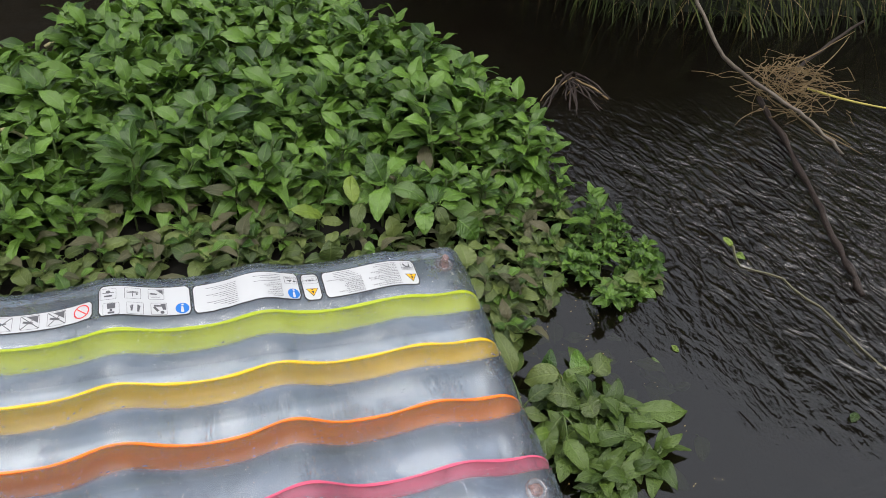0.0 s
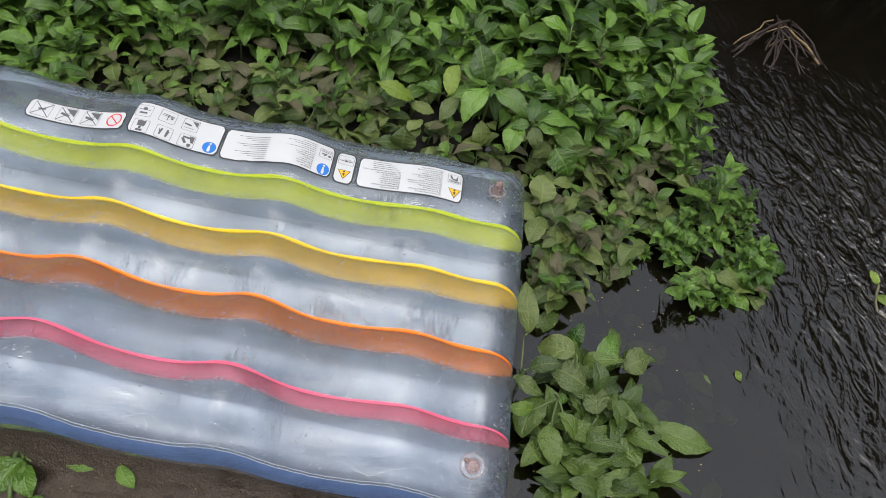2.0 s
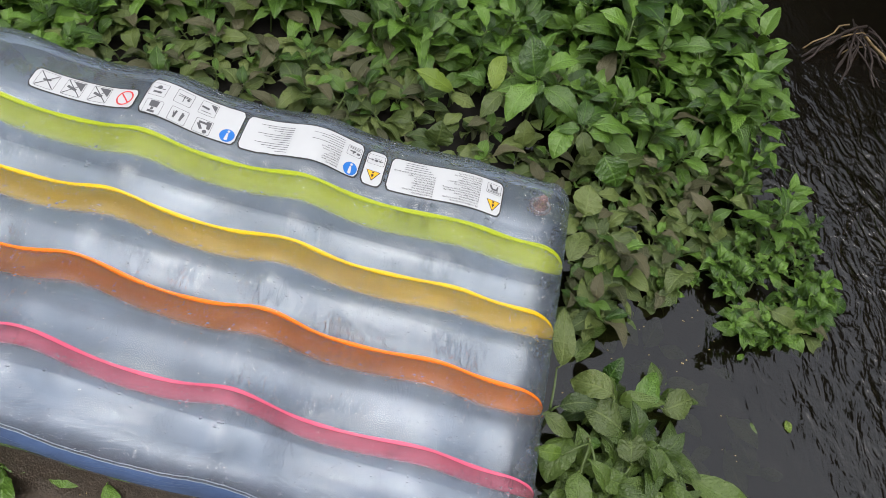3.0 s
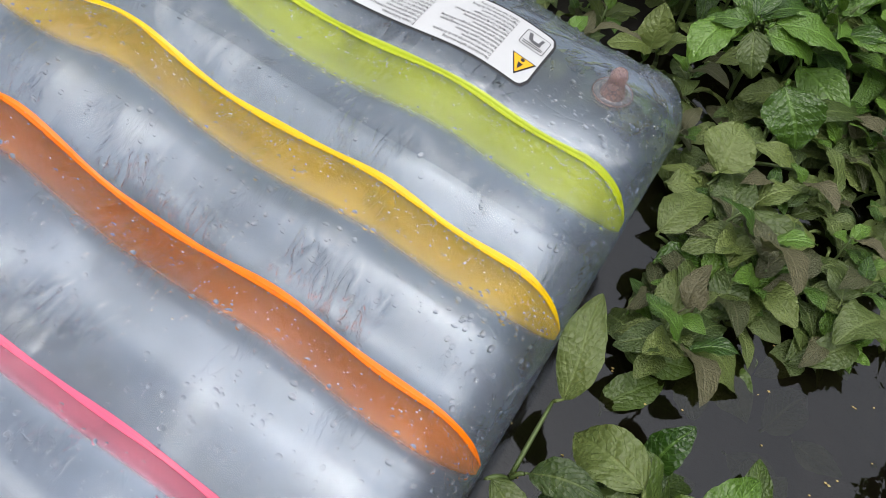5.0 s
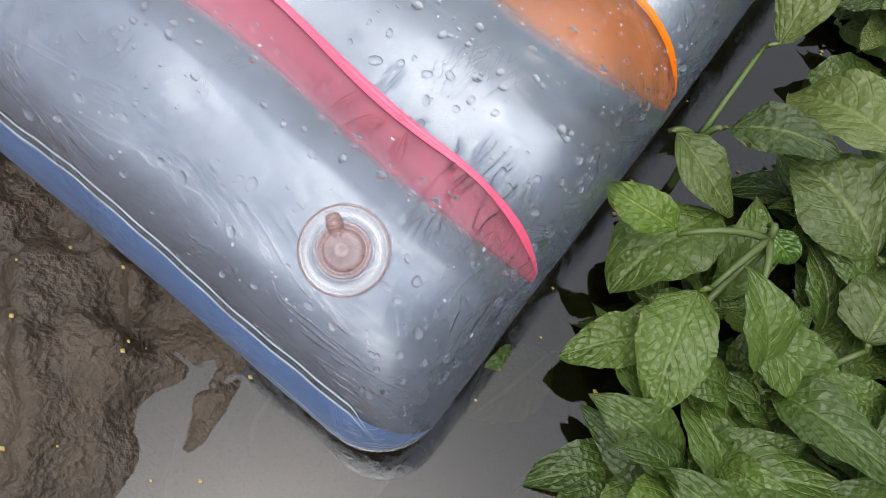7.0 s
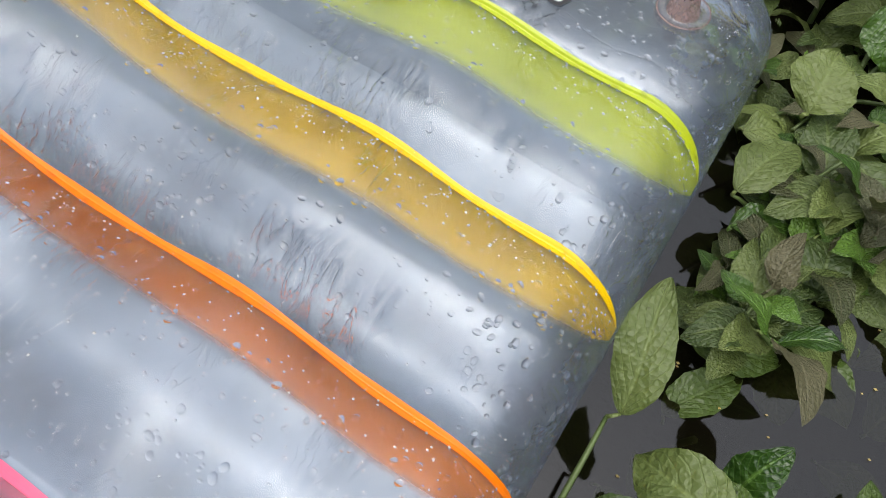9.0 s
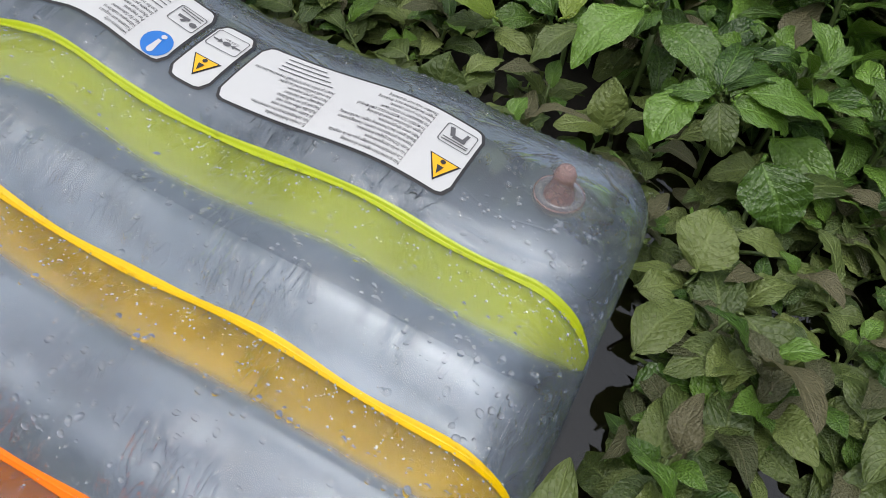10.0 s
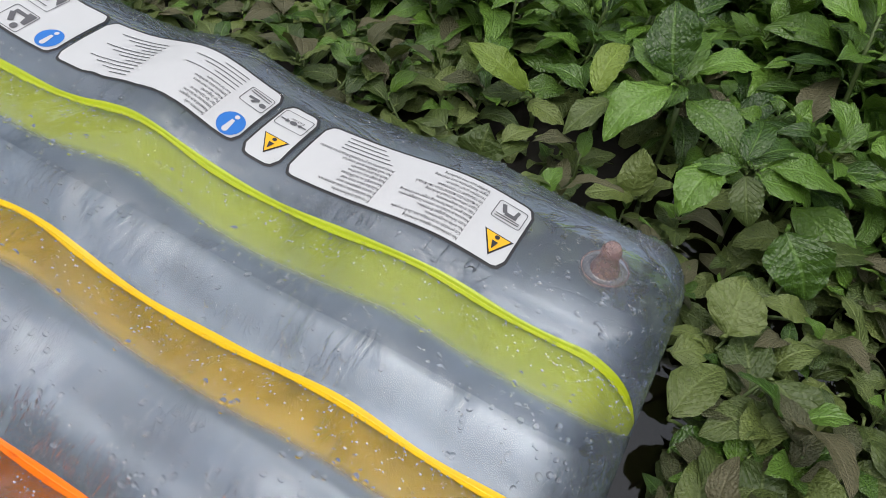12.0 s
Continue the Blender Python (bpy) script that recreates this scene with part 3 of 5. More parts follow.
def valve(x, y, raised, label, k=1.0):
    up, c = skin_normal(x, y), on_skin(x, y, 0.0012)
    bm = bmesh.new()
    lathe(bm, c, [(r * k, h * k) for r, h in [(0.0150, -0.003), (0.0150, 0.0006), (0.0142, 0.0012), (0.0134, 0.0006), (0.0105, 0.0004), (0.0098, 0.0010)]], 36, up)
    base = part("valve", bm, SKIN_VALVE, mattress, label)
    bm = bmesh.new()
    lathe(bm, c, [(r * k, h * k) for r, h in [(0.0148, 0.0008), (0.0146, 0.0014), (0.0142, 0.0014), (0.0140, 0.0008)]], 36, up)
    part("flange", bm, VALVE, base)
    bm = bmesh.new()
    if raised:
        lathe(bm, c, [(r * k, h * k) for r, h in [(0.0092, 0.0), (0.0088, 0.002), (0.0074, 0.004), (0.0062, 0.010), (0.0056, 0.015)]], 28, up)
        part("neck", bm, VALVE, base)
        bm = bmesh.new()
        lathe(bm, c, [(r * k, h * k) for r, h in [(0.0062, 0.014), (0.0064, 0.0155), (0.0061, 0.017), (0.0050, 0.0185), (0.0047, 0.0200), (0.0034, 0.0196), (0.0002, 0.0192)]], 24, up)
    else:
        lathe(bm, c, [(r * k, h * k) for r, h in [(0.0092, 0.0006), (0.0089, 0.0020), (0.0082, 0.0020), (0.0078, 0.0006), (0.0070, 0.0004), (0.0066, 0.0014), (0.0060, 0.0014)]], 32, up)
        part("neck", bm, VALVE, base)
        bm = bmesh.new()
        lathe(bm, c, [(r * k, h * k) for r, h in [(0.0070, 0.0010), (0.0066, 0.0030), (0.0052, 0.0036), (0.0030, 0.0036), (0.0026, 0.0046), (0.0014, 0.0048), (0.0002, 0.0044)]], 24, up)
        tab = bmesh.new()
        d = Vector((-0.75, 0.55, 0)).normalized()
        tube_bm(tab, [c + up * 0.002 + d * 0.005 * k, c + up * 0.004 + d * 0.009 * k, c + up * 0.0045 + d * 0.0125 * k], [0.0022 * k, 0.0030 * k, 0.0024 * k], 8)
        part("tab", tab, VALVE, base)
    part("cap", bm, VALVE, base, "brownish pink valve cap")


valve(-0.044, -0.139, True, "raised inflation valve with pinkish cap")
valve(-0.045, -0.546, False, "pressed-in inflation valve", 1.05)


# blue side wall and the double weld along the near edge and round its corner
def rim_strip(name, gaps, lift_by, material, parent, last, wob=0.0, label=""):
    """A strip inside the rim, along the near edge and on round the end corner, where it tapers away."""
    xs = np.arange(X_START + 0.06, X_END - CORNER, 0.004)
    q = np.radians(np.arange(-90, last + 1, 3.0))
    along = np.concatenate([xs, X_END - CORNER + CORNER * (q + math.pi / 2)])
    keep = np.concatenate([np.ones_like(xs), 1 - smooth(-80.0, last, np.degrees(q))])
    wave = wob * (np.sin(along * 43 + 1) + 0.6 * np.sin(along * 117) + 0.5 * np.sin(along * 311 + 2))
    rows = []
    for g in gaps:
        gg = np.maximum((g + wave) * keep, 0.0)
        x = np.concatenate([xs, X_END - CORNER + (CORNER - gg[len(xs):]) * np.cos(q)])
        y = np.concatenate([Y_NEAR + gg[:len(xs)], Y_NEAR + CORNER + (CORNER - gg[len(xs):]) * np.sin(q)])
        rows.append(np.stack([x, y, top_z(x, y, gg) + lift_by], -1))
    return sheet(name, np.stack(rows, 1), material, parent, label)


wall = rim_strip("side_wall", (0.0, 0.0003, 0.001, 0.002, 0.0035, 0.0048, 0.0058), 0.0008, SIDE_BLUE, mattress, -10, 0.0, "blue vinyl side wall")
for g in (0.0058, 0.0076):
    rim_strip("weld_line", (g - 0.00024, g, g + 0.00024), 0.0014, WELD, wall, -45, 0.00022)


LABEL_FROM = (-0.766, -0.610, -0.603, -0.4745, -0.471, -0.293, -0.290, -0.261, -0.257, -0.0935)
LABEL_TO = (-0.722, -0.5860, -0.5790, -0.4540, -0.4515, -0.2910, -0.2875, -0.2580, -0.2535, -0.0960)


def on_label(x, y, up):
    """A spot of the printed strip, drawn on its own sheet, as it lies on the skin."""
    return on_skin(float(np.interp(x, LABEL_FROM, LABEL_TO)), -0.1775 + (y + 0.1665) * 0.985, up)


def flat(bm, pts, up):
    """A small flat shape laid on the skin."""
    bm.faces.new([bm.verts.new(on_label(x, y, up)) for x, y in pts])


def rounded(x0, y0, x1, y1, r, n=5):
    out = []
    for cx, cy, a in ((x1 - r, y1 - r, 0), (x0 + r, y1 - r, 90), (x0 + r, y0 + r, 180), (x1 - r, y0 + r, 270)):
        out += [(cx + r * math.cos(radians(a + 90 * i / n)), cy + r * math.sin(radians(a + 90 * i / n))) for i in range(n + 1)]
    return out


def rounded_patch(name, x0, y0, x1, y1, r, material, parent, up, label=""):
    """A rounded rectangle that bends with the skin."""
    n, m = max(4, int((x1 - x0) / 0.003)), max(4, int((y1 - y0) / 0.003))
    bm = bmesh.new()
    grid = []
    for i in range(n + 1):
        x = x0 + (x1 - x0) * i / n
        k = max(0.0, r - min(x - x0, x1 - x))
        cut = r - math.sqrt(max(0.0, r * r - k * k))
        grid.append([bm.verts.new(on_label(x, y0 + cut + (y1 - y0 - 2 * cut) * j / m, up)) for j in range(m + 1)])
    for i in range(n):
        for j in range(m):
            bm.faces.new((grid[i][j], grid[i + 1][j], grid[i + 1][j + 1], grid[i][j + 1]))
    return part(name, bm, material, parent, label)


def outline(bm, pts, w, up):
    """A thin closed line laid on the skin."""
    c = Vector((sum(p[0] for p in pts) / len(pts), sum(p[1] for p in pts) / len(pts)))
    ring = []
    for x, y in pts:
        d = (Vector((x, y)) - c)
        q = c + d * (1 - w / max(d.length, 1e-6))
        ring.append((bm.verts.new(on_label(x, y, up)), bm.verts.new(on_label(q.x, q.y, up))))
    for (a, b), (c2, d2) in zip(ring, ring[1:] + ring[:1]):
        bm.faces.new((a, c2, d2, b))


def disc(x, y, r, n=24, sx=1.0):
    return [(x + sx * r * math.cos(2 * math.pi * i / n), y + r * math.sin(2 * math.pi * i / n)) for i in range(n)]


def bar(x0, y0, x1, y1, w):
    dx, dy = x1 - x0, y1 - y0
    l = math.hypot(dx, dy)
    nx, ny = -dy / l * w / 2, dx / l * w / 2
    return [(x0 + nx, y0 + ny), (x1 + nx, y1 + ny), (x1 - nx, y1 - ny), (x0 - nx, y0 - ny)]


def printed(parent, name, shapes, material, up=0.0019, label=""):
    bm = bmesh.new()
    for s in shapes:
        if len(s) == 4 and abs(s[0][0] - s[1][0]) > 0.008:
            n = 8
            for i in range(n):
                mixed = lambda p, q, t: (p[0] + (q[0] - p[0]) * t, p[1] + (q[1] - p[1]) * t)
                flat(bm, [mixed(s[0], s[1], i / n), mixed(s[0], s[1], (i + 1) / n), mixed(s[3], s[2], (i + 1) / n), mixed(s[3], s[2], i / n)], up)
            continue
        flat(bm, s, up)
    return part(name, bm, material, parent, label, smooth=False)


def words(parent, lines, up=0.0019, material=None):
    """Print that reads from the far side: (text, x where it starts, y of the line, height, length)."""
    bm, made = bmesh.new(), []
    for text, *_ in lines:
        cu = bpy.data.curves.new("print", "FONT")
        cu.body, cu.size, cu.resolution_u = text, 1.0, 2
        made.append(bpy.data.objects.new("print", cu))
        scene.collection.objects.link(made[-1])
    graph = bpy.context.evaluated_depsgraph_get()
    graph.update()
    for ob, (text, x0, y0, size, length) in zip(made, lines):
        cu = ob.data
        me = bpy.data.meshes.new_from_object(ob.evaluated_get(graph))
        wide = max((v.co.x for v in me.vertices), default=1.0)
        k = length / wide
        verts = [bm.verts.new(on_label(x0 - v.co.x * k, y0 - v.co.y * size, up)) for v in me.vertices]
        for p in me.polygons:
            bm.faces.new([verts[i] for i in reversed(p.vertices)])
        bpy.data.objects.remove(ob)
        bpy.data.curves.remove(cu)
        bpy.data.meshes.remove(me)
    return part("print", bm, material or LABEL_BLACK, parent, smooth=False)


def label_patch(x0, x1, y0, y1, label):
    border = rounded_patch("label", x0, y0, x1, y1, 0.008, LABEL_BLACK, mattress, 0.0010, label)
    rounded_patch("label_face", x0 + 0.0017, y0 + 0.0019, x1 - 0.0017, y1 - 0.0019, 0.007, LABEL_WHITE, border, 0.0014)
    return border


def info_sign(parent, x, y, r):
    printed(parent, "info_disc", [disc(x, y, r, sx=0.95)], LABEL_BLUE, 0.0019, "blue round sign")
    drop = [(x - 0.22 * r, y - 0.62 * r), (x + 0.22 * r, y - 0.62 * r), (x + 0.12 * r, y + 0.30 * r), (x - 0.12 * r, y + 0.30 * r)]
    printed(parent, "info_mark", [drop, disc(x, y - 0.62 * r, 0.22 * r, 10), disc(x + 0.05 * r, y + 0.62 * r, 0.18 * r, 10)], LABEL_WHITE, 0.0024)


def warn_sign(parent, x, y, r):
    tri = lambda k: [(x - 0.95 * r * k, y + 0.62 * r * k), (x + 0.05 * r, y - 1.05 * r * k), (x + 1.0 * r * k, y + 0.62 * r * k)]
    printed(parent, "warning_edge", [tri(1.0)], LABEL_BLACK, 0.0018)
    printed(parent, "warning_face", [tri(0.84)], LABEL_AMBER, 0.0022, "amber warning triangle")
    printed(parent, "warning_mark", [[(x - 0.17 * r, y - 0.02 * r), (x + 0.05 * r, y - 0.62 * r), (x + 0.24 * r, y - 0.02 * r)], disc(x + 0.03 * r, y + 0.30 * r, 0.16 * r, 10)], LABEL_BLACK, 0.0026)


def icon_box(parent, x, y, w, h, shapes):
    bm = bmesh.new()
    outline(bm, rounded(x - w, y - h, x + w, y + h, 0.002, 3), 0.0007, 0.0019)
    for s in shapes:
        flat(bm, [(x + a * w, y + b * h) for a, b in s], 0.0020)
    return part("pictogram", bm, LABEL_GREY, parent, smooth=False)


Y0, Y1 = -0.1665, -0.1075
# drowning-warning label
l5 = label_patch(-0.2570, -0.0935, Y0, Y1, "white printed warning label, black edge")
warn_sign(l5, -0.1065, -0.1490, 0.0105)
icon_box(l5, -0.1080, -0.1235, 0.0105, 0.0085, [bar(-0.8, -0.45, 0.8, -0.45, 0.1), bar(-0.8, -0.7, 0.8, -0.65, 0.1), bar(-0.3, -0.1, 0.5, -0.1, 0.35), bar(-0.3, -0.1, -0.6, 0.7, 0.3), bar(0.35, 0.0, 0.45, 0.7, 0.22)])
right = ["No protection against drowning", "Ce produit ne protège pas de la noyade", "No evita ahogamientos", "Kein Schutz gegen Ertrinken", "Nessuna protezione contro l'annegamento",
         "Biedt geen bescherming tegen verdrinking", "Não evita afogamentos", "Ingen sikkerhed imod drukning", "Το προϊόν δεν προστατεύει από πνιγμό", "Не защищает от затопления", "Nechrání proti utonutí", "Ingen beskyttelse mot drukning", "Skyddar inte mot drunkning"]
left = ["Ei suojaa hukkumiselta", "Nie zabezpiecza przed utonięciem", "Ei kaitse uppumise eest", "Fulladás ellen nem véd", "Nepasargā no noslīkšanas", "Neapsaugo nuo skendimo", "Nechráni pred utopením", "Ne nudi zaščite pred utopitvi", "Acest produs nu protejează împotriva înecului"]
step = 0.0039
words(l5, [(t, -0.1265, Y0 + 0.0062 + i * step, 0.0040, len(t) * 0.00132) for i, t in enumerate(right)] + [(t, -0.1905, Y0 + 0.0062 + i * step, 0.0040, len(t) * 0.00132) for i, t in enumerate(left)])
for i in range(4):
    printed(l5, "print_bar", [bar(-0.195 - 0.004 * i, Y0 + 0.0062 + (9 + i) * step, -0.236, Y0 + 0.0062 + (9 + i) * step, 0.0008)], LABEL_GREY)
# pressure label
l4 = label_patch(-0.2900, -0.2610, Y0 - 0.001, Y1, "small white pressure label, black edge")
warn_sign(l4, -0.2755, -0.1490, 0.0100)
icon_box(l4, -0.2755, -0.1235, 0.0115, 0.0085, [disc(0.0, -0.1, 0.24, 12), bar(-0.85, -0.1, -0.5, -0.1, 0.14), [(-0.5, 0.15), (-0.5, -0.35), (-0.25, -0.1)], bar(0.85, -0.1, 0.5, -0.1, 0.14), [(0.5, 0.15), (0.25, -0.1), (0.5, -0.35)]])
words(l4, [("0.03 bar", -0.2690, -0.1200, 0.0030, 0.0105)])
# swimmers-only label
l3 = label_patch(-0.4710, -0.2930, Y0 + 0.001, Y1 + 0.003, "white printed swimmers-only label, black edge")
info_sign(l3, -0.3055, -0.1530, 0.0105)
icon_box(l3, -0.3065, -0.1235, 0.0105, 0.0085, [bar(-0.8, 0.5, 0.8, 0.4, 0.1), bar(-0.8, 0.75, 0.8, 0.68, 0.1), bar(-0.6, -0.1, 0.2, 0.0, 0.28), bar(0.1, 0.05, -0.2, -0.5, 0.22), disc(0.6, -0.25, 0.26, 10)])
only = ["Swimmers only", "Réservé aux nageurs", "Solamente nadadores", "Nur für Schwimmer", "Per bagnanti", "Alleen voor zwemmers", "Somente para nadadores", "Kun for svømmere"]
words(l3, [(t, -0.3230, Y0 + 0.0075 + i * step, 0.0040, len(t) * 0.00132) for i, t in enumerate(only)])
bars = [bar(-0.323, Y0 + 0.0075 + i * step, -0.345 - 0.012 * ((i * 7) % 3), Y0 + 0.0075 + i * step, 0.0008) for i in range(8, 13)]
bars += [bar(-0.398, Y0 + 0.0075 + i * step, -0.416 - 0.011 * ((i * 5) % 4), Y0 + 0.0075 + i * step, 0.0008) for i in range(12)]
for one in bars:
    printed(l3, "print_bar", [one], LABEL_GREY)
# user-advice label with six pictograms
l2 = label_patch(-0.6030, -0.4745, Y0 + 0.002, Y1 + 0.006, "white label with six pictograms, black edge")
info_sign(l2, -0.4880, -0.1510, 0.0105)
shapes = ([bar(-0.7, 0.2, 0.7, 0.2, 0.12), bar(-0.5, -0.4, 0.5, -0.4, 0.3), disc(0.0, 0.35, 0.3, 8)], [bar(-0.7, 0.35, 0.7, 0.3, 0.1), bar(-0.7, 0.1, 0.7, 0.15, 0.1), bar(0.0, -0.6, 0.0, 0.4, 0.1), disc(0.5, -0.1, 0.16, 8)],
          [bar(-0.8, 0.1, 0.1, 0.0, 0.28), [(0.0, 0.8), (0.85, 0.8), (0.85, -0.1)], bar(-0.7, -0.55, 0.5, -0.55, 0.08)], [[(-0.5, 0.85), (0.55, 0.85), (0.5, -0.05), (-0.45, -0.05)], bar(0.0, -0.1, 0.0, -0.5, 0.3), bar(-0.4, -0.7, 0.4, -0.7, 0.3)],
          [bar(-0.45, -0.5, -0.3, 0.55, 0.22), bar(-0.6, 0.4, -0.45, -0.3, 0.1), bar(0.35, -0.6, 0.4, 0.6, 0.26), bar(0.6, 0.4, 0.45, -0.3, 0.1)], [[(0.2, 0.85), (0.85, 0.85), (0.85, -0.2), (0.5, -0.2)], bar(-0.6, 0.5, 0.4, 0.5, 0.3), bar(-0.6, 0.3, -0.1, -0.4, 0.35), disc(0.4, -0.6, 0.26, 10)])
for n, (x, y) in enumerate(((-0.5890, -0.1205), (-0.5560, -0.1190), (-0.5240, -0.1190), (-0.5850, -0.1510), (-0.5530, -0.1500), (-0.5210, -0.1500))):
    icon_box(l2, x, y, 0.0112, 0.0118, shapes[n])
# prohibition label
l1 = label_patch(-0.7660, -0.6100, Y0 + 0.004, Y0 + 0.040, "white prohibition label with pictograms, black edge")
for n, x in enumerate((-0.7440, -0.7050, -0.6660)):
    s = [bar(-0.9, 0.9, 0.9, -0.9, 0.1), bar(-0.9, -0.9, 0.9, 0.9, 0.1)]
    s += ([bar(-0.4, 0.0, 0.4, 0.1, 0.2)] if n == 0 else [[(-0.4, 0.85), (0.85, 0.85), (0.85, -0.2)], bar(-0.7, 0.1, 0.3, -0.2, 0.3)])
    icon_box(l1, x, Y0 + 0.022, 0.0140, 0.0135, s)
bm = bmesh.new()
outline(bm, disc(-0.6275, Y0 + 0.022, 0.0130, 28, 0.95), 0.0022, 0.0019)
flat(bm, bar(-0.6355, Y0 + 0.0300, -0.6195, Y0 + 0.0140, 0.0020), 0.0019)
part("no_sign", bm, LABEL_RED, l1, "red prohibition ring")
# rows of tiny print beyond the prohibition label
fine = []
for i in range(7):
    y = Y0 + 0.0475 + i * 0.0034
    for k in range(18):
        x = -0.775 + k * 0.0092
        fine.append(bar(x, y, x + 0.0074, y, 0.0009))
tagged(printed(mattress, "print_bars", fine, LABEL_GREY, 0.0010, "rows of tiny dark print"), kind="stuff")

# water droplets on the vinyl
rnd = random.Random(23)
verts, faces = [], []
def bead(x, y, r, flatness, stretch, ang):
    c, up = on_skin(x, y, 0.0), skin_normal(x, y)
    a = up.orthogonal().normalized()
    b = up.cross(a)
    ca, sa = math.cos(ang), math.sin(ang)
    k = len(verts)
    for rr, hh in ((1.0, 0.0), (0.86, 0.5), (0.5, 0.86)):
        for j in range(8):
            q = 2 * math.pi * j / 8
            u, v = rr * r * math.cos(q) * stretch, rr * r * math.sin(q)
            verts.append(tuple(c + a * (u * ca - v * sa) + b * (u * sa + v * ca) + up * (hh * r * flatness + 0.0002)))
    verts.append(tuple(c + up * (r * flatness + 0.0002)))
    for ring in range(2):
        for j in range(8):
            faces.append((k + ring * 8 + j, k + ring * 8 + (j + 1) % 8, k + ring * 8 + 8 + (j + 1) % 8, k + ring * 8 + 8 + j))
    for j in range(8):
        faces.append((k + 16 + j, k + 16 + (j + 1) % 8, k + 24))
def scatter(count, big, seams):
    verts.clear()
    faces.clear()
    for n in range(count):
        x, y = -0.72 * rnd.random() ** 1.25 + 0.003, rnd.uniform(Y_NEAR + 0.012, Y_BACK - 0.012)
        if rnd.random() < seams:
            y = rnd.choice(SEAMS[:2] * 3 + SEAMS[2:3]) - 0.002 - 0.024 * rnd.random() ** 1.4
        if -0.180 < y < -0.117 and -0.71 < x < -0.092 and rnd.random() < 0.85:
            continue
        r = (0.0006 if big > 0.001 else 0.0004) + big * rnd.random() ** 1.8
        bead(x, y, r, rnd.uniform(0.55, 0.9), rnd.uniform(1.0, 1.5), rnd.uniform(0, 3.14))


scatter(4200, 0.0014, 0.0)
me = bpy.data.meshes.new("water_droplets")
me.from_pydata(verts, [], faces)
k = Mat("clear_droplet")
lens = k.shader_mix(0.97, k.n("BsdfTransparent", Color=(0.97, 0.98, 0.99)), k.n("BsdfRefraction", Color=(1.0, 1.0, 1.0), Roughness=0.0, IOR=1.33))
me.materials.append(k.done(k.shader_mix(k.n("Fresnel", IOR=1.33), lens, k.n("BsdfGlossy", Color=(1.0, 1.0, 1.0), Roughness=0.02))))
me.shade_smooth()
tagged(new("water_droplets", me), "clear water droplets scattered over the vinyl", "droplets", kind="stuff")
scatter(1500, 0.00032, 0.75)
me = bpy.data.meshes.new("fine_spray")
me.from_pydata(verts, [], faces)
k = Mat("white_spray")
me.materials.append(k.done(k.shader_mix(0.45, k.n("BsdfTransparent", Color=(1.0, 1.0, 1.0)), k.n("BsdfPrincipled", Base_Color=(0.85, 0.88, 0.9), Roughness=0.1))))
me.shade_smooth()
tagged(new("fine_spray", me), "tiny white glinting drops along the stripe seams", "droplets", kind="stuff")


# ---- leaves and plants ----
def leaf_mesh(name, length, width, droop, fold, seed, material, crinkle=1.0, stalk=0.15, blunt=0.35, fine=False):
    """One leaf on a short stalk: base at the origin, tip along +x, upper face up."""
    rnd = random.Random(seed)
    n, half = (34, 6) if fine else (20, 4)
    ph = [rnd.uniform(0, 6.28) for _ in range(6)]
    twist = rnd.uniform(-0.35, 0.35)
    bm = bmesh.new()
    uvl = bm.loops.layers.uv.new("UVMap")
    grid, uvs = [], {}
    for i in range(n + 1):
        t = i / n
        w = width * 0.52 * (math.sin(math.pi * t**0.90) ** (1.12 - 0.70 * blunt)) * (1.0 - 0.14 * t) + 0.0008
        w *= 1 + 0.025 * math.sin(t * 29 + ph[0]) + 0.012 * math.sin(t * 71 + ph[1])
        x = length * (stalk + t * (1 - stalk) * (1 - 0.12 * abs(droop)))
        zc = length * (0.10 * math.sin(math.pi * t * 0.9) - droop * t * t) + 0.006 * stalk
        yc = length * 0.07 * math.sin(t * 2.6 + ph[2])
        row = []
        for j in range(-half, half + 1):
            v = j / half
            y = w * v
            z = zc + abs(v) * w * fold * (1 - 0.4 * abs(v)) + crinkle * width * (0.010 * math.sin(t * 38 + ph[3] - 4.0 * abs(v)) * math.sin(math.pi * abs(v)) + 0.022 * math.sin(t * 31 + ph[5]) * abs(v) ** 3 + 0.08 * math.sin(t * 9 + ph[4]) * v * abs(v))
            z += twist * y * t
            vert = bm.verts.new((x, y + yc, z))
            uvs[vert] = (t, 0.5 + 0.5 * v)
            row.append(vert)
        grid.append(row)
    for i in range(n):
        for j in range(2 * half):
            bm.faces.new((grid[i][j], grid[i + 1][j], grid[i + 1][j + 1], grid[i][j + 1]))
    c = grid[0][half].co
    before = len(bm.verts)
    tube_bm(bm, [(0, 0, 0), c * 0.5 + Vector((0, 0, 0.002)), c], [width * 0.045, width * 0.038, width * 0.03], 5)
    bm.verts.ensure_lookup_table()
    for v in bm.verts[before:]:
        uvs[v] = (0.5, 0.5)
    for f in bm.faces:
        for l in f.loops:
            l[uvl].uv = uvs[l.vert]
    me = bpy.data.meshes.new(name)
    bm.to_mesh(me)
    bm.free()
    me.materials.append(material)
    me.shade_smooth()
    return me


def leaf_set(mat, sizes, seed, wide=(0.40, 0.52), **kw):
    rnd = random.Random(seed)
    return [leaf_mesh("leaf", s, s * rnd.uniform(*wide), rnd.uniform(0.05, 0.45), rnd.uniform(0.15, 0.5), seed * 31 + i, mat, **kw) for i, s in enumerate(sizes)]


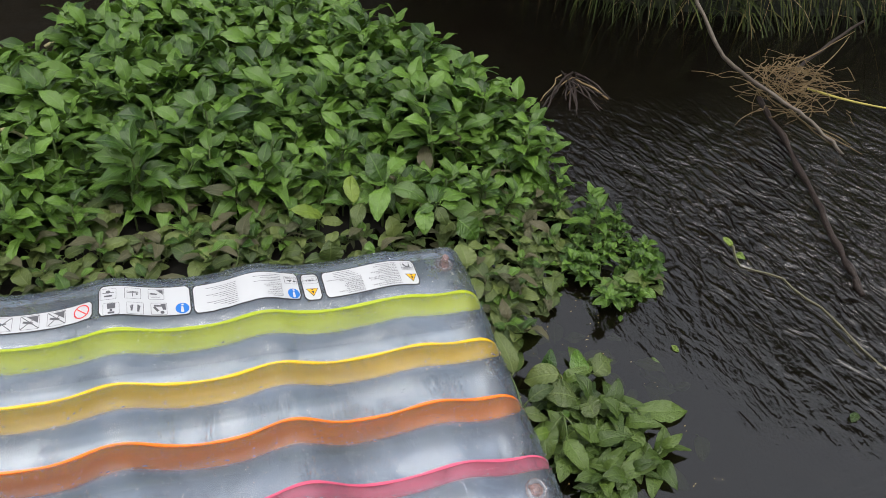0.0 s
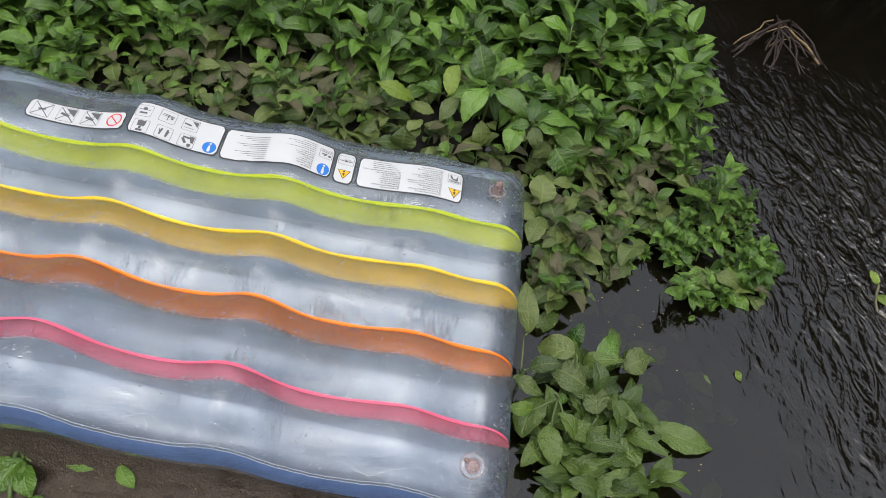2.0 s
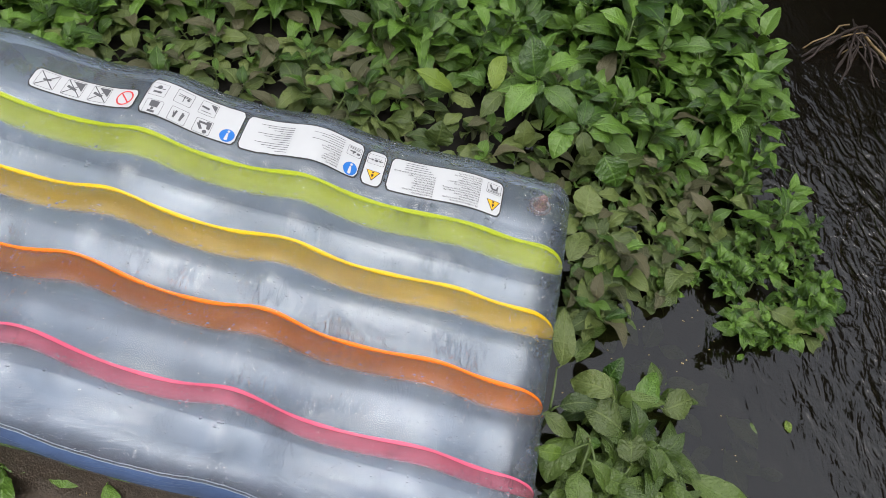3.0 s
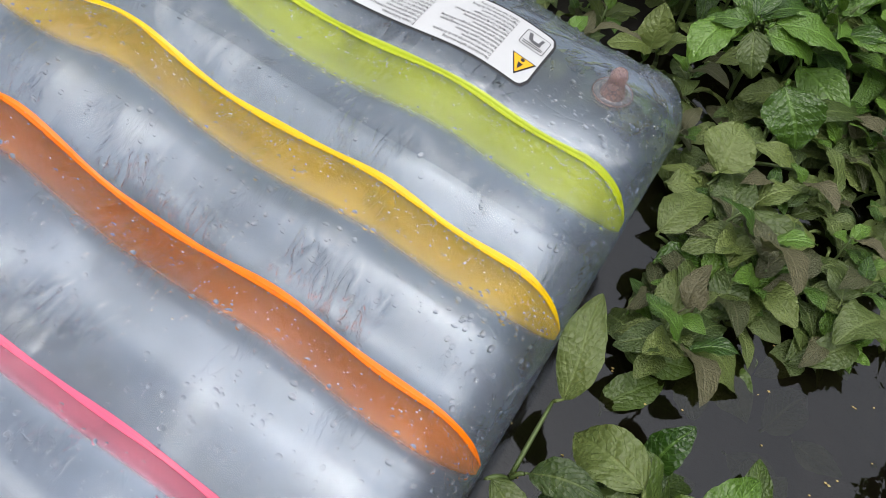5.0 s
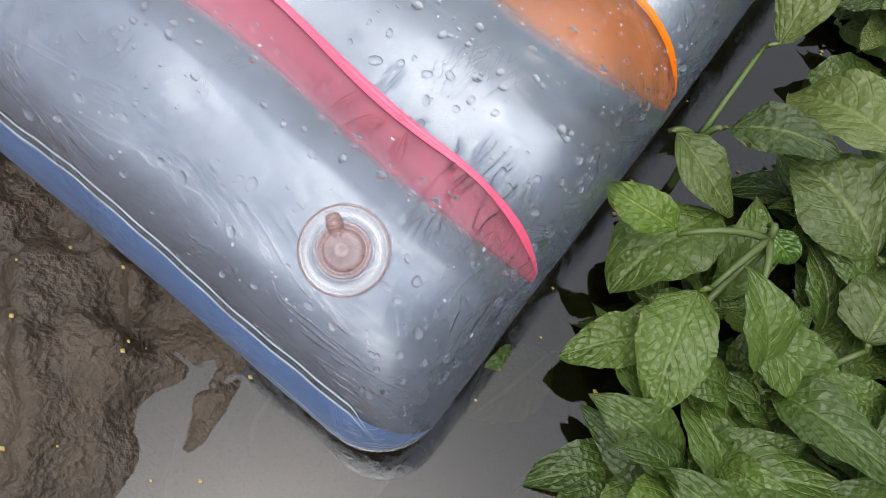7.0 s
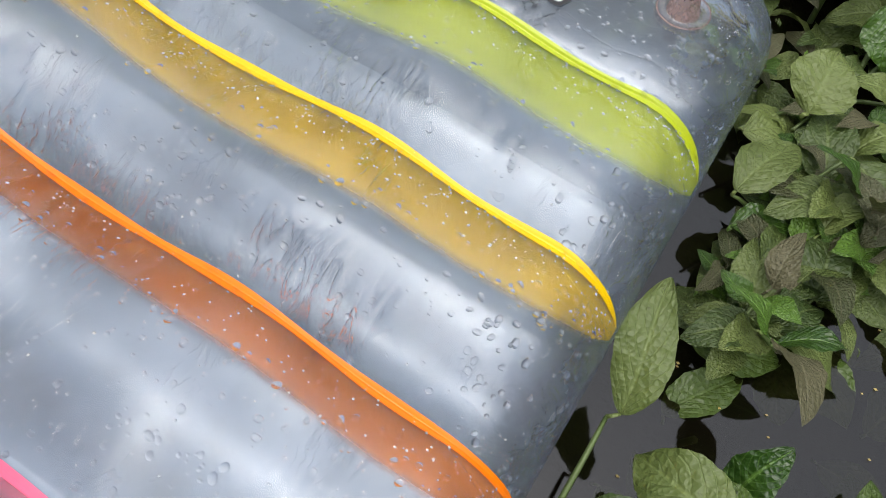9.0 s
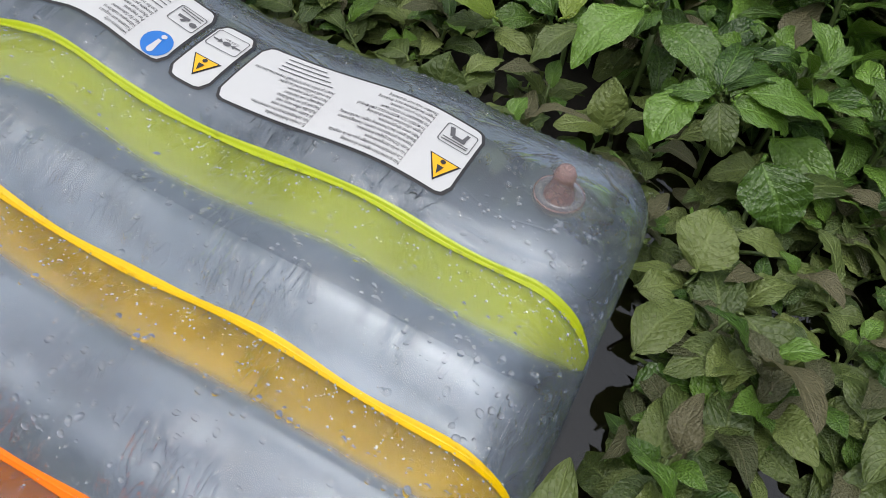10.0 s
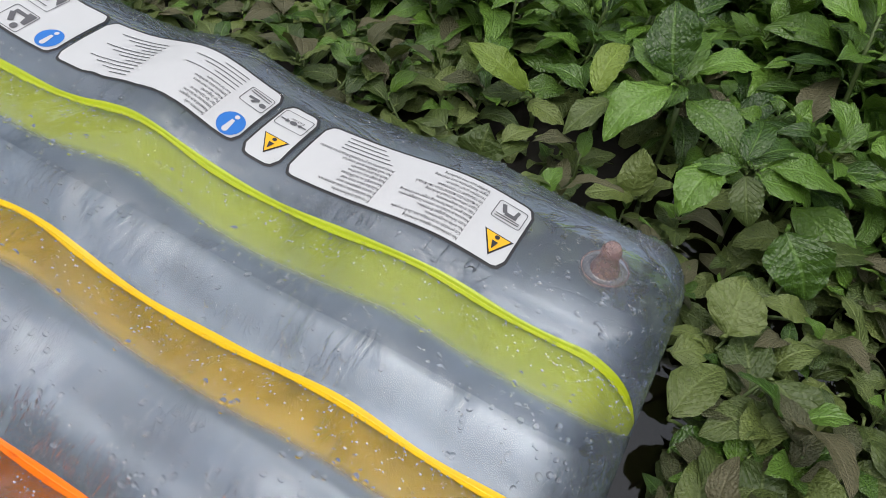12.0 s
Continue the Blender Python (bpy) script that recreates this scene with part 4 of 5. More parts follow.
UP_LEAVES = leaf_set(LEAF_GREEN, (0.098, 0.090, 0.084, 0.078, 0.072, 0.064, 0.052, 0.042), 1, (0.34, 0.45), blunt=0.28)
LOW_LEAVES = leaf_set(LEAF_DUSTY, (0.094, 0.086, 0.078, 0.068), 2, (0.46, 0.58), blunt=0.5) + leaf_set(LEAF_GREEN, (0.06, 0.05), 9, (0.42, 0.5)) + leaf_set(LEAF_BROWN, (0.078, 0.062), 8, (0.42, 0.54), blunt=0.5)
STAIN_LEAVES = leaf_set(LEAF_STAINED, (0.09, 0.082, 0.075, 0.068, 0.06, 0.05), 3, (0.36, 0.46), blunt=0.45)
SMALL_LEAVES = leaf_set(LEAF_GREEN, (0.05, 0.045, 0.04, 0.034, 0.028), 6, (0.45, 0.6))


def put_leaf(me, plant, at, az, elev, roll=0.0, scale=1.0):
    ob = new("leaf", me)
    ob.parent = plant
    ob.matrix_basis = Matrix.Translation(at) @ Euler((roll, -elev, az), "XYZ").to_matrix().to_4x4() @ Matrix.Scale(scale, 4)
    return ob


def leafy_plant(leaves, height, count, seed, label, spread=0.35):
    """An upright stem with alternate leaves, largest below, a rosette at the top."""
    rnd = random.Random(seed)
    plant = tagged(new("leafy_plant"), label, "plant", group="leafy plants by the stream")
    lean = Vector((rnd.uniform(-1, 1), rnd.uniform(-1, 1), 0)) * spread * height
    pts = [Vector((0, 0, -0.02)), lean * 0.25 + Vector((0, 0, height * 0.35)), lean * 0.65 + Vector((0, 0, height * 0.7)), lean + Vector((0, 0, height))]
    bm = bmesh.new()
    tube_bm(bm, pts, [0.0032, 0.0028, 0.0023, 0.0016], 5)
    part("stem", bm, STEM, plant)
    az = rnd.uniform(0, 6.28)
    for i in range(count):
        t = (i + 0.5) / count
        az += 2.4 + rnd.uniform(-0.4, 0.4)
        k = 0.25 + 0.75 * t
        p = pts[1].lerp(pts[2], (k - 0.25) / 0.4) if k < 0.65 else pts[2].lerp(pts[3], (k - 0.65) / 0.35)
        pick = min(len(leaves) - 1, int(t * len(leaves) * 0.75 + rnd.uniform(0, 1.6)))
        put_leaf(leaves[pick], plant, p, az, rnd.uniform(-0.05, 0.52) + 0.60 * t * t, rnd.uniform(-0.5, 0.5), rnd.uniform(0.85, 1.15))
    return plant


protos = {
    "up": [leafy_plant(UP_LEAVES, h, c, 10 + i, "fresh green leafy plant on the stream bank") for i, (h, c) in enumerate(((0.15, 11), (0.13, 10), (0.17, 12), (0.12, 9), (0.145, 11), (0.16, 12)))],
    "low": [leafy_plant(LOW_LEAVES, h, c, 30 + i, "low dusty green leafy plant beside the mattress", 0.7) for i, (h, c) in enumerate(((0.07, 7), (0.085, 8), (0.06, 6), (0.095, 8), (0.08, 7)))],
    "small": [leafy_plant(SMALL_LEAVES, h, c, 50 + i, "small-leaved bright green plant at the water's edge", 0.8) for i, (h, c) in enumerate(((0.06, 14), (0.05, 12), (0.075, 15)))],
    "stain": [leafy_plant(STAIN_LEAVES, h, c, 70 + i, "leafy plant with mud-stained leaves standing in water", 0.8) for i, (h, c) in enumerate(((0.06, 9), (0.05, 8), (0.075, 10)))],
}
used = set()
rnd = random.Random(5)


def enters_mattress(plant, m):
    for child in plant.children:
        k = m @ child.matrix_basis
        spots_of = child.data.vertices
        for n in range(0, len(spots_of), 5):
            p = k @ spots_of[n].co
            if p.x < X_END + 0.004 and Y_NEAR < p.y < Y_BACK + 0.004 and p.z < 0.27:
                return True
    return False


def plant_at(kind, x, y, grow, z=None):
    i = rnd.randrange(len(protos[kind]))
    if z is None:
        z = max(float(ground_z(np.array(x), np.array(y))), 0.035)
    m = pose(x, y, z, 0, 0, rnd.uniform(0, 360)) @ Matrix.Scale(grow, 4)
    if x < 0.15 and y < 0.15:
        # turn the plant, or move it off, until no leaf enters the mattress
        for turn in range(24):
            if not enters_mattress(protos[kind][i], m):
                break
            step = 0.004 * turn
            m = pose(x + (step if y < 0.0 else 0.0), y + (step if y >= 0.0 else 0.0), z, 0, 0, rnd.uniform(0, 360)) @ Matrix.Scale(grow, 4)
    if (kind, i) not in used:
        used.add((kind, i))
        protos[kind][i].matrix_basis = m
    else:
        copy_thing(protos[kind][i], m)


class Bunch:
    """Leaves past counting, joined into one mesh of many separate leaves."""

    def __init__(self, material):
        self.v, self.f, self.uv, self.n, self.material = [], [], [], 0, material

    def leaf(self, me, m):
        co = np.empty(len(me.vertices) * 3)
        me.vertices.foreach_get("co", co)
        m = np.array(m)
        co = co.reshape(-1, 3) @ m[:3, :3].T + m[:3, 3]
        uv = np.empty(len(me.loops) * 2)
        me.uv_layers[0].data.foreach_get("uv", uv)
        self.v.append(co)
        self.uv.append(uv)
        self.f += [[self.n + i for i in p.vertices] for p in me.polygons]
        self.n += len(co)

    def make(self, name, label):
        me = bpy.data.meshes.new(name)
        me.from_pydata(np.concatenate(self.v).tolist(), [], self.f)
        me.uv_layers.new(name="UVMap").data.foreach_set("uv", np.concatenate(self.uv))
        me.materials.append(self.material)
        me.shade_smooth()
        return tagged(new(name, me), label, "foliage", kind="stuff")


def soil_z(x, y):
    return max(float(ground_z(np.array(x), np.array(y))), 0.035)


# plants that stand out behind the mattress: label, leaf, foot of the stem, and its leaves from base to tip with their width
standing = (
    ("plant with one yellow-green leaf among dusty ones", LEAF_DUSTY, (-0.202, 0.183, 0.1), (
        ((-0.197, 0.145, 0.139), (-0.262, 0.131, 0.185), 0.035, LEAF_YELLOW),
        ((-0.204, 0.157, 0.12), (-0.157, 0.147, 0.12), 0.027, LEAF_DUSTY),
        ((-0.211, 0.158, 0.12), (-0.242, 0.124, 0.13), 0.024, LEAF_DUSTY),
    )),
    ("dusty plant with a broad pointed leaf by the mattress", LEAF_DUSTY, (-0.211, 0.067, 0.08), (
        ((-0.204, 0.045, 0.105), (-0.206, 0.052, 0.15), 0.048, LEAF_DUSTY),
        ((-0.204, 0.052, 0.1), (-0.254, 0.04, 0.12), 0.030, LEAF_DUSTY),
        ((-0.205, 0.056, 0.1), (-0.185, 0.115, 0.11), 0.029, LEAF_DUSTY),
        ((-0.208, 0.065, 0.09), (-0.219, 0.012, 0.1), 0.023, LEAF_DUSTY),
    )),
    ("fresh green leafy plant with a star of leaves", LEAF_GREEN, (-0.061, 0.19, 0.15), (
        ((-0.067, 0.147, 0.195), (-0.102, 0.079, 0.165), 0.041, LEAF_GREEN),
        ((-0.067, 0.159, 0.195), (-0.095, 0.188, 0.25), 0.047, LEAF_GREEN),
        ((-0.067, 0.156, 0.19), (-0.117, 0.176, 0.215), 0.030, LEAF_GREEN),
        ((-0.064, 0.165, 0.19), (-0.057, 0.224, 0.215), 0.027, LEAF_GREEN),
        ((-0.061, 0.171, 0.185), (-0.07, 0.131, 0.18), 0.021, LEAF_GREEN),
        ((-0.059, 0.187, 0.19), (0.001, 0.224, 0.2), 0.035, LEAF_GREEN),
        ((-0.056, 0.171, 0.175), (0.012, 0.124, 0.155), 0.037, LEAF_GREEN),
    )),
    ("leafy plant with yellowish green leaves", LEAF_YELLOW, (-0.135, 0.174, 0.13), (
        ((-0.138, 0.143, 0.16), (-0.123, 0.198, 0.195), 0.031, LEAF_YELLOW),
        ((-0.113, 0.144, 0.16), (-0.148, 0.1, 0.142), 0.032, LEAF_DUSTY),
        ((-0.145, 0.161, 0.15), (-0.195, 0.163, 0.165), 0.027, LEAF_GREEN),
        ((-0.135, 0.146, 0.155), (-0.085, 0.181, 0.165), 0.034, LEAF_GREEN),
    )),
    ("fresh green leafy plant with spreading leaves", LEAF_GREEN, (0.025, 0.141, 0.13), (
        ((-0.002, 0.083, 0.175), (-0.018, 0.032, 0.151), 0.038, LEAF_GREEN),
        ((0.015, 0.08, 0.18), (-0.026, 0.076, 0.172), 0.021, LEAF_GREEN),
        ((0.019, 0.083, 0.18), (0.059, 0.152, 0.175), 0.028, LEAF_GREEN),
        ((0.027, 0.085, 0.178), (0.109, 0.125, 0.16), 0.035, LEAF_GREEN),
        ((0.025, 0.083, 0.176), (0.078, 0.099, 0.155), 0.030, LEAF_GREEN),
        ((0.016, 0.078, 0.185), (0.01, 0.132, 0.2), 0.024, LEAF_GREEN),
        ((0.017, 0.082, 0.175), (0.037, 0.057, 0.145), 0.027, LEAF_DUSTY),
    )),
    ("dusty plant with quilted leaves by the mattress corner", LEAF_DUSTY, (0.074, 0.04, 0.07), (
        ((0.047, -0.032, 0.1), (0.052, 0.011, 0.13), 0.048, LEAF_DUSTY),
        ((0.066, 0.082, 0.14), (0.1, 0.052, 0.095), 0.054, LEAF_GREEN),
        ((0.063, 0.018, 0.11), (0.114, 0.041, 0.092), 0.023, LEAF_DUSTY),
        ((0.014, -0.058, 0.09), (0.046, -0.037, 0.088), 0.028, LEAF_DUSTY),
        ((0.047, -0.037, 0.09), (0.074, -0.039, 0.085), 0.023, LEAF_DUSTY),
        ((0.143, 0.04, 0.085), (0.105, -0.006, 0.08), 0.026, LEAF_DUSTY),
        ((0.091, 0.077, 0.11), (0.15, 0.152, 0.1), 0.034, LEAF_DUSTY),
        ((0.075, 0.113, 0.1), (0.033, 0.094, 0.1), 0.034, LEAF_DUSTY),
    )),
    ("plant with dull dusty leaves", LEAF_DUSTY, (-0.059, 0.125, 0.07), (
        ((-0.061, 0.095, 0.1), (-0.073, 0.105, 0.145), 0.034, LEAF_DUSTY),
        ((-0.059, 0.099, 0.1), (-0.104, 0.074, 0.11), 0.033, LEAF_DUSTY),
        ((-0.059, 0.108, 0.09), (-0.035, 0.106, 0.12), 0.027, LEAF_DUSTY),
    )),
)


far_leaves, floor_leaves = Bunch(LEAF_GREEN), Bunch(LEAF_DUSTY)
spots = []
tries = 0
while len(spots) < 720 and tries < 60000:
    tries += 1
    x, y = rnd.uniform(-1.35, 0.46), rnd.uniform(-0.2, 1.26)
    d = float(plant_patch(np.array(x), np.array(y)))
    if d < 0 or (x < 0.045 and y < 0.012) or (x < -0.95 and rnd.random() < 0.5):
        continue
    if any((x - a) ** 2 + (y - b) ** 2 < 0.035**2 for a, b in spots):
        continue
    if any((x - foot[0]) ** 2 + (y - foot[1]) ** 2 < 0.050**2 for _, _, foot, _ in standing):
        continue
    spots.append((x, y))
for x, y in spots:
    if rnd.random() < (0.08 if y < 0.25 else 0.0):
        continue
    low = rnd.random() < 1.35 - 3.6 * max(y, 0)
    kind = "low" if low else "up"
    if x > 0.2 and y < 0.12:
        kind = "small" if rnd.random() < 0.65 else "low"
    grow = rnd.uniform(0.72, 1.12) * (0.82 + 0.48 * min(1, max(0, y / 0.5)))
    grow *= 0.94 if kind == "up" else 0.98
    if y < 0.45 and x > -0.80:
        plant_at(kind, x, y, grow)
    else:
        source = rnd.choice(protos[kind])
        m = pose(x, y, soil_z(x, y), 0, 0, rnd.uniform(0, 360)) @ Matrix.Scale(grow, 4)
        for child in source.children:
            if child.name.startswith("leaf"):
                far_leaves.leaf(child.data, m @ child.matrix_basis)
# a floor of small leaves between the stems
for n in range(800):
    x, y = rnd.uniform(-1.2, 0.36), rnd.uniform(-0.18, 1.0) if n % 2 else rnd.uniform(-0.18, 0.4)
    if float(plant_patch(np.array(x), np.array(y))) < 0.0 or (x < 0.03 and y < 0.01):
        continue
    m = pose(x, y, soil_z(x, y) + rnd.uniform(0.005, 0.05), rnd.uniform(-25, 25), rnd.uniform(-35, 10), rnd.uniform(0, 360)) @ Matrix.Scale(rnd.uniform(0.5, 0.95), 4)
    floor_leaves.leaf(rnd.choice(LOW_LEAVES), m)
far_leaves.make("far_foliage", "dense bright green foliage of the plants farther off")
floor_leaves.make("undergrowth", "small green leaves of the undergrowth between stems")
for x, y in ((0.33, -0.14), (0.38, -0.15), (0.41, -0.10), (0.43, -0.03), (0.35, -0.10), (0.40, -0.07), (0.42, 0.05), (0.46, -0.06), (0.30, -0.05), (0.27, -0.03)):
    plant_at("small", x, y, rnd.uniform(0.9, 1.3), 0.04)
for x, y in ((0.36, 0.10), (0.40, 0.05), (0.35, 0.17), (0.33, 0.24), (0.42, 0.11), (0.37, 0.03), (0.33, 0.10)):
    plant_at("up", x, y, rnd.uniform(0.55, 0.75), 0.03)
for x, y in ((0.34, -0.02), (0.38, -0.01), (0.40, -0.13), (0.36, -0.12), (0.44, -0.10), (0.33, -0.08), (0.31, 0.0), (0.41, 0.0), (0.30, -0.11), (0.38, -0.09)):
    plant_at("small", x, y, rnd.uniform(0.8, 1.2), 0.035)
for x, y in ((0.05, -0.13), (0.08, -0.10), (0.12, -0.12), (0.06, -0.17), (0.16, -0.08), (0.20, -0.06)):
    plant_at("low", x, y, 0.85, 0.04)
for x, y in ((0.06, -0.41), (0.10, -0.37), (0.13, -0.43), (0.09, -0.47), (0.16, -0.36), (0.06, -0.35), (0.14, -0.49), (0.10, -0.44), (0.12, -0.40), (0.18, -0.44), (0.07, -0.50), (0.11, -0.51), (0.18, -0.30), (0.12, -0.32), (0.05, -0.44), (0.15, -0.40), (0.16, -0.47), (0.20, -0.39), (0.12, -0.46), (0.08, -0.38), (0.05, -0.47), (0.14, -0.35), (0.18, -0.50)):
    plant_at("stain", x, y, rnd.uniform(0.8, 1.0), 0.008)
for x, y in ((0.055, -0.05), (0.06, -0.09), (0.055, -0.16), (0.065, -0.19), (0.05, -0.01), (0.055, -0.12), (0.09, -0.06), (0.06, -0.22)):
    plant_at("low", x, y, 0.62, 0.045)
# patterns of plants that no spot took up find a place deep in the patch
for kind, plants in protos.items():
    for i, plant in enumerate(plants):
        if (kind, i) not in used:
            plant.matrix_basis = pose(-0.25 - 0.07 * i, 0.30 + 0.05 * i, 0.04)


# ---- single leaves and plants that stand out by the mattress ----
def leaf_between(plant, base, tip, width, material, droop=0.15, root=None, seed=0):
    """A leaf of its own from base to tip; root: the foot of its stalk."""
    b, t = Vector(base), Vector(tip)
    d = t - b
    me = leaf_mesh("leaf", d.length * 1.03, width, droop, 0.22, seed, material, stalk=0.06, blunt=0.5, fine=True)
    ob = new("leaf", me)
    ob.parent = plant
    x = d.normalized()
    y = Vector((-0.107, -0.285, 1)).cross(x).normalized()
    ob.matrix_basis = Matrix.Translation(b) @ Matrix((x, y, x.cross(y))).transposed().to_4x4()
    if root is not None:
        bm = bmesh.new()
        tube_bm(bm, curve_pts(root, base, -0.006, 5), [0.0020, 0.0018, 0.0017, 0.0016, 0.0014, 0.0012], 6)
        part("stalk", bm, STEM, plant)
    return ob


upright = tagged(new("leafy_plant"), "leafy plant with one upright leaf against the mattress end", "plant", group="leafy plants by the stream")
node = (0.024, -0.368, 0.085)
leaf_between(upright, (0.024, -0.313, 0.107), (0.023, -0.247, 0.15), 0.031, LEAF_DUSTY, 0.05, node, 1)
leaf_between(upright, (0.031, -0.365, 0.1), (0.078, -0.359, 0.118), 0.024, LEAF_DUSTY, 0.12, node, 2)
leaf_between(upright, (0.011, -0.381, 0.098), (0.059, -0.391, 0.09), 0.024, LEAF_DUSTY, 0.15, node, 3)
leaf_between(upright, (0.048, -0.389, 0.082), (0.037, -0.455, 0.072), 0.044, LEAF_STAINED, 0.1, node, 4)
leaf_between(upright, (0.1, -0.346, 0.12), (0.047, -0.314, 0.102), 0.040, LEAF_DUSTY, 0.16, (0.104, -0.364, 0.06), 5)
leaf_between(upright, (0.125, -0.373, 0.088), (0.064, -0.357, 0.096), 0.046, LEAF_DUSTY, 0.1, (0.11, -0.382, 0.05), 6)
bm = bmesh.new()
tube_bm(bm, curve_pts((0.031, -0.389, -0.1), node, 0, 5, 0.002), 0.0026, 6)
tube_bm(bm, curve_pts((0.096, -0.388, -0.1), (0.104, -0.364, 0.062), 0, 5, 0.002), 0.003, 6)
part("stem", bm, STEM, upright)

stained = tagged(new("leafy_plant"), "drooping leafy plant with dark-stained leaves in shallow water", "plant", group="leafy plants by the stream")
top = (0.075, -0.406, 0.102)
leaf_between(stained, (0.042, -0.429, 0.101), (0.006, -0.43, 0.11), 0.020, LEAF_YELLOW, 0.1, top, 11)
leaf_between(stained, (0.066, -0.442, 0.1), (0.073, -0.499, 0.088), 0.033, LEAF_STAINED, 0.15, top, 12)
leaf_between(stained, (0.085, -0.435, 0.096), (0.137, -0.446, 0.082), 0.031, LEAF_STAINED, 0.15, top, 13)
leaf_between(stained, (0.065, -0.465, 0.076), (0.031, -0.496, 0.074), 0.024, LEAF_STAINED, 0.1, top, 14)
leaf_between(stained, (0.072, -0.4, 0.102), (0.09, -0.405, 0.094), 0.015, LEAF_GREEN, 0.1, top, 15)
leaf_between(stained, (0.138, -0.413, 0.082), (0.128, -0.371, 0.088), 0.038, LEAF_DUSTY, 0.1, (0.123, -0.437, 0.06), 16)
leaf_between(stained, (0.142, -0.388, 0.08), (0.181, -0.412, 0.068), 0.024, LEAF_STAINED, 0.2, (0.127, -0.392, 0.05), 17)
leaf_between(stained, (0.16, -0.468, 0.07), (0.199, -0.447, 0.078), 0.042, LEAF_STAINED, 0.15, (0.133, -0.456, 0.04), 18)
leaf_between(stained, (0.219, -0.4, 0.058), (0.313, -0.419, 0.053), 0.040, LEAF_STAINED, 0.03, (0.141, -0.401, 0.045), 19)
leaf_between(stained, (0.18, -0.318, 0.072), (0.227, -0.299, 0.078), 0.040, LEAF_DUSTY, 0.15, (0.092, -0.331, 0.06), 20)
leaf_between(stained, (0.136, -0.335, 0.08), (0.167, -0.28, 0.098), 0.033, LEAF_GREEN, 0.1, (0.111, -0.351, 0.05), 21)
leaf_between(stained, (0.104, -0.305, 0.07), (0.114, -0.28, 0.112), 0.026, LEAF_GREEN, 0.1, (0.101, -0.331, 0.05), 22)
leaf_between(stained, (0.149, -0.502, 0.06), (0.116, -0.526, 0.064), 0.034, LEAF_STAINED, 0.1, (0.112, -0.465, 0.04), 23)
bm = bmesh.new()
tube_bm(bm, curve_pts((0.099, -0.446, -0.12), top, 0, 6, 0.003), 0.0026, 6)
tube_bm(bm, curve_pts((0.091, -0.331, 0.045), (0.16, -0.322, 0.06), -0.008, 6, 0.002), 0.0022, 6)
part("stem", bm, STEM, stained)

bankside = tagged(new("leafy_plant"), "low plant with dusty curled leaves by the mattress end", "plant", group="leafy plants by the stream")
for n, (b, t, w, m) in enumerate((
    ((0.03, -0.128, 0.1), (0.057, -0.068, 0.11), 0.036, LEAF_DUSTY), ((0.084, -0.063, 0.11), (0.125, -0.094, 0.098), 0.040, LEAF_DUSTY),
    ((0.039, -0.139, 0.08), (0.072, -0.115, 0.086), 0.026, LEAF_GREEN), ((0.077, -0.103, 0.09), (0.095, -0.075, 0.1), 0.027, LEAF_DUSTY),
    ((0.106, -0.094, 0.072), (0.086, -0.154, 0.068), 0.037, LEAF_STAINED), ((0.04, -0.193, 0.06), (0.072, -0.168, 0.062), 0.029, LEAF_GREEN),
    ((0.048, -0.214, 0.059), (0.108, -0.194, 0.056), 0.029, LEAF_STAINED))):
    leaf_between(bankside, b, t, w, m, 0.15, (0.057, -0.099, 0.05), 40 + n)
bm = bmesh.new()
tube_bm(bm, curve_pts((0.054, -0.087, 0), (0.057, -0.099, 0.052), 0, 3), 0.003, 6)
part("stem", bm, STEM, bankside)

for k, (label, leaf, foot, leaves) in enumerate(standing):
    one = tagged(new("leafy_plant"), label, "plant", group="leafy plants by the stream")
    for n, (b, t, w, m) in enumerate(leaves):
        leaf_between(one, b, t, w, m, 0.13, foot, 300 + 20 * k + n)
    bm = bmesh.new()
    tube_bm(bm, curve_pts((foot[0], foot[1] + 0.005, 0.02), foot, 0, 4, 0.001), 0.0028, 6)
    part("stem", bm, STEM, one)

# leaves that lie under the water or float at its surface
sunk = tagged(new("sunken_plant"), "submerged leaves of a plant under clear shallow water", "plant")
bm = bmesh.new()
tube_bm(bm, curve_pts((0.06, -0.264, -0.16), (0.088, -0.247, 0), 0, 5, 0.01), 0.003, 6)
tube_bm(bm, curve_pts((0.181, -0.325, -0.16), (0.232, -0.294, 0.01), 0, 5, 0.01), 0.003, 6)
part("stem", bm, STEM, sunk)
for n, (b, t, w) in enumerate((
    ((0.059, -0.271, 0.046), (0.085, -0.215, 0.047), 0.028), ((0.1, -0.152, 0.035), (0.156, -0.207, 0.035), 0.042), ((0.294, -0.286, 0.035), (0.329, -0.332, 0.042), 0.028),
    ((0.029, -0.486, 0.042), (0.01, -0.535, 0.04), 0.032), ((0.105, -0.185, 0.035), (0.128, -0.219, 0.03), 0.030), ((0.194, -0.416, 0.03), (0.179, -0.351, 0.035), 0.035),
    ((0.207, -0.245, 0.02), (0.273, -0.264, 0.02), 0.03), ((0.177, -0.194, 0.02), (0.205, -0.143, 0.02), 0.035), ((0.3, -0.325, 0.01), (0.349, -0.356, 0.01), 0.03),
    ((0.233, -0.437, 0.03), (0.21, -0.487, 0.035), 0.035), ((0.049, -0.534, 0.043), (0.087, -0.564, 0.044), 0.035), ((0.107, -0.545, 0.044), (0.147, -0.536, 0.046), 0.03))):
    leaf_between(sunk, b, t, w, LEAF_STAINED, 0.02, None, 60 + n)
rnd = random.Random(17)
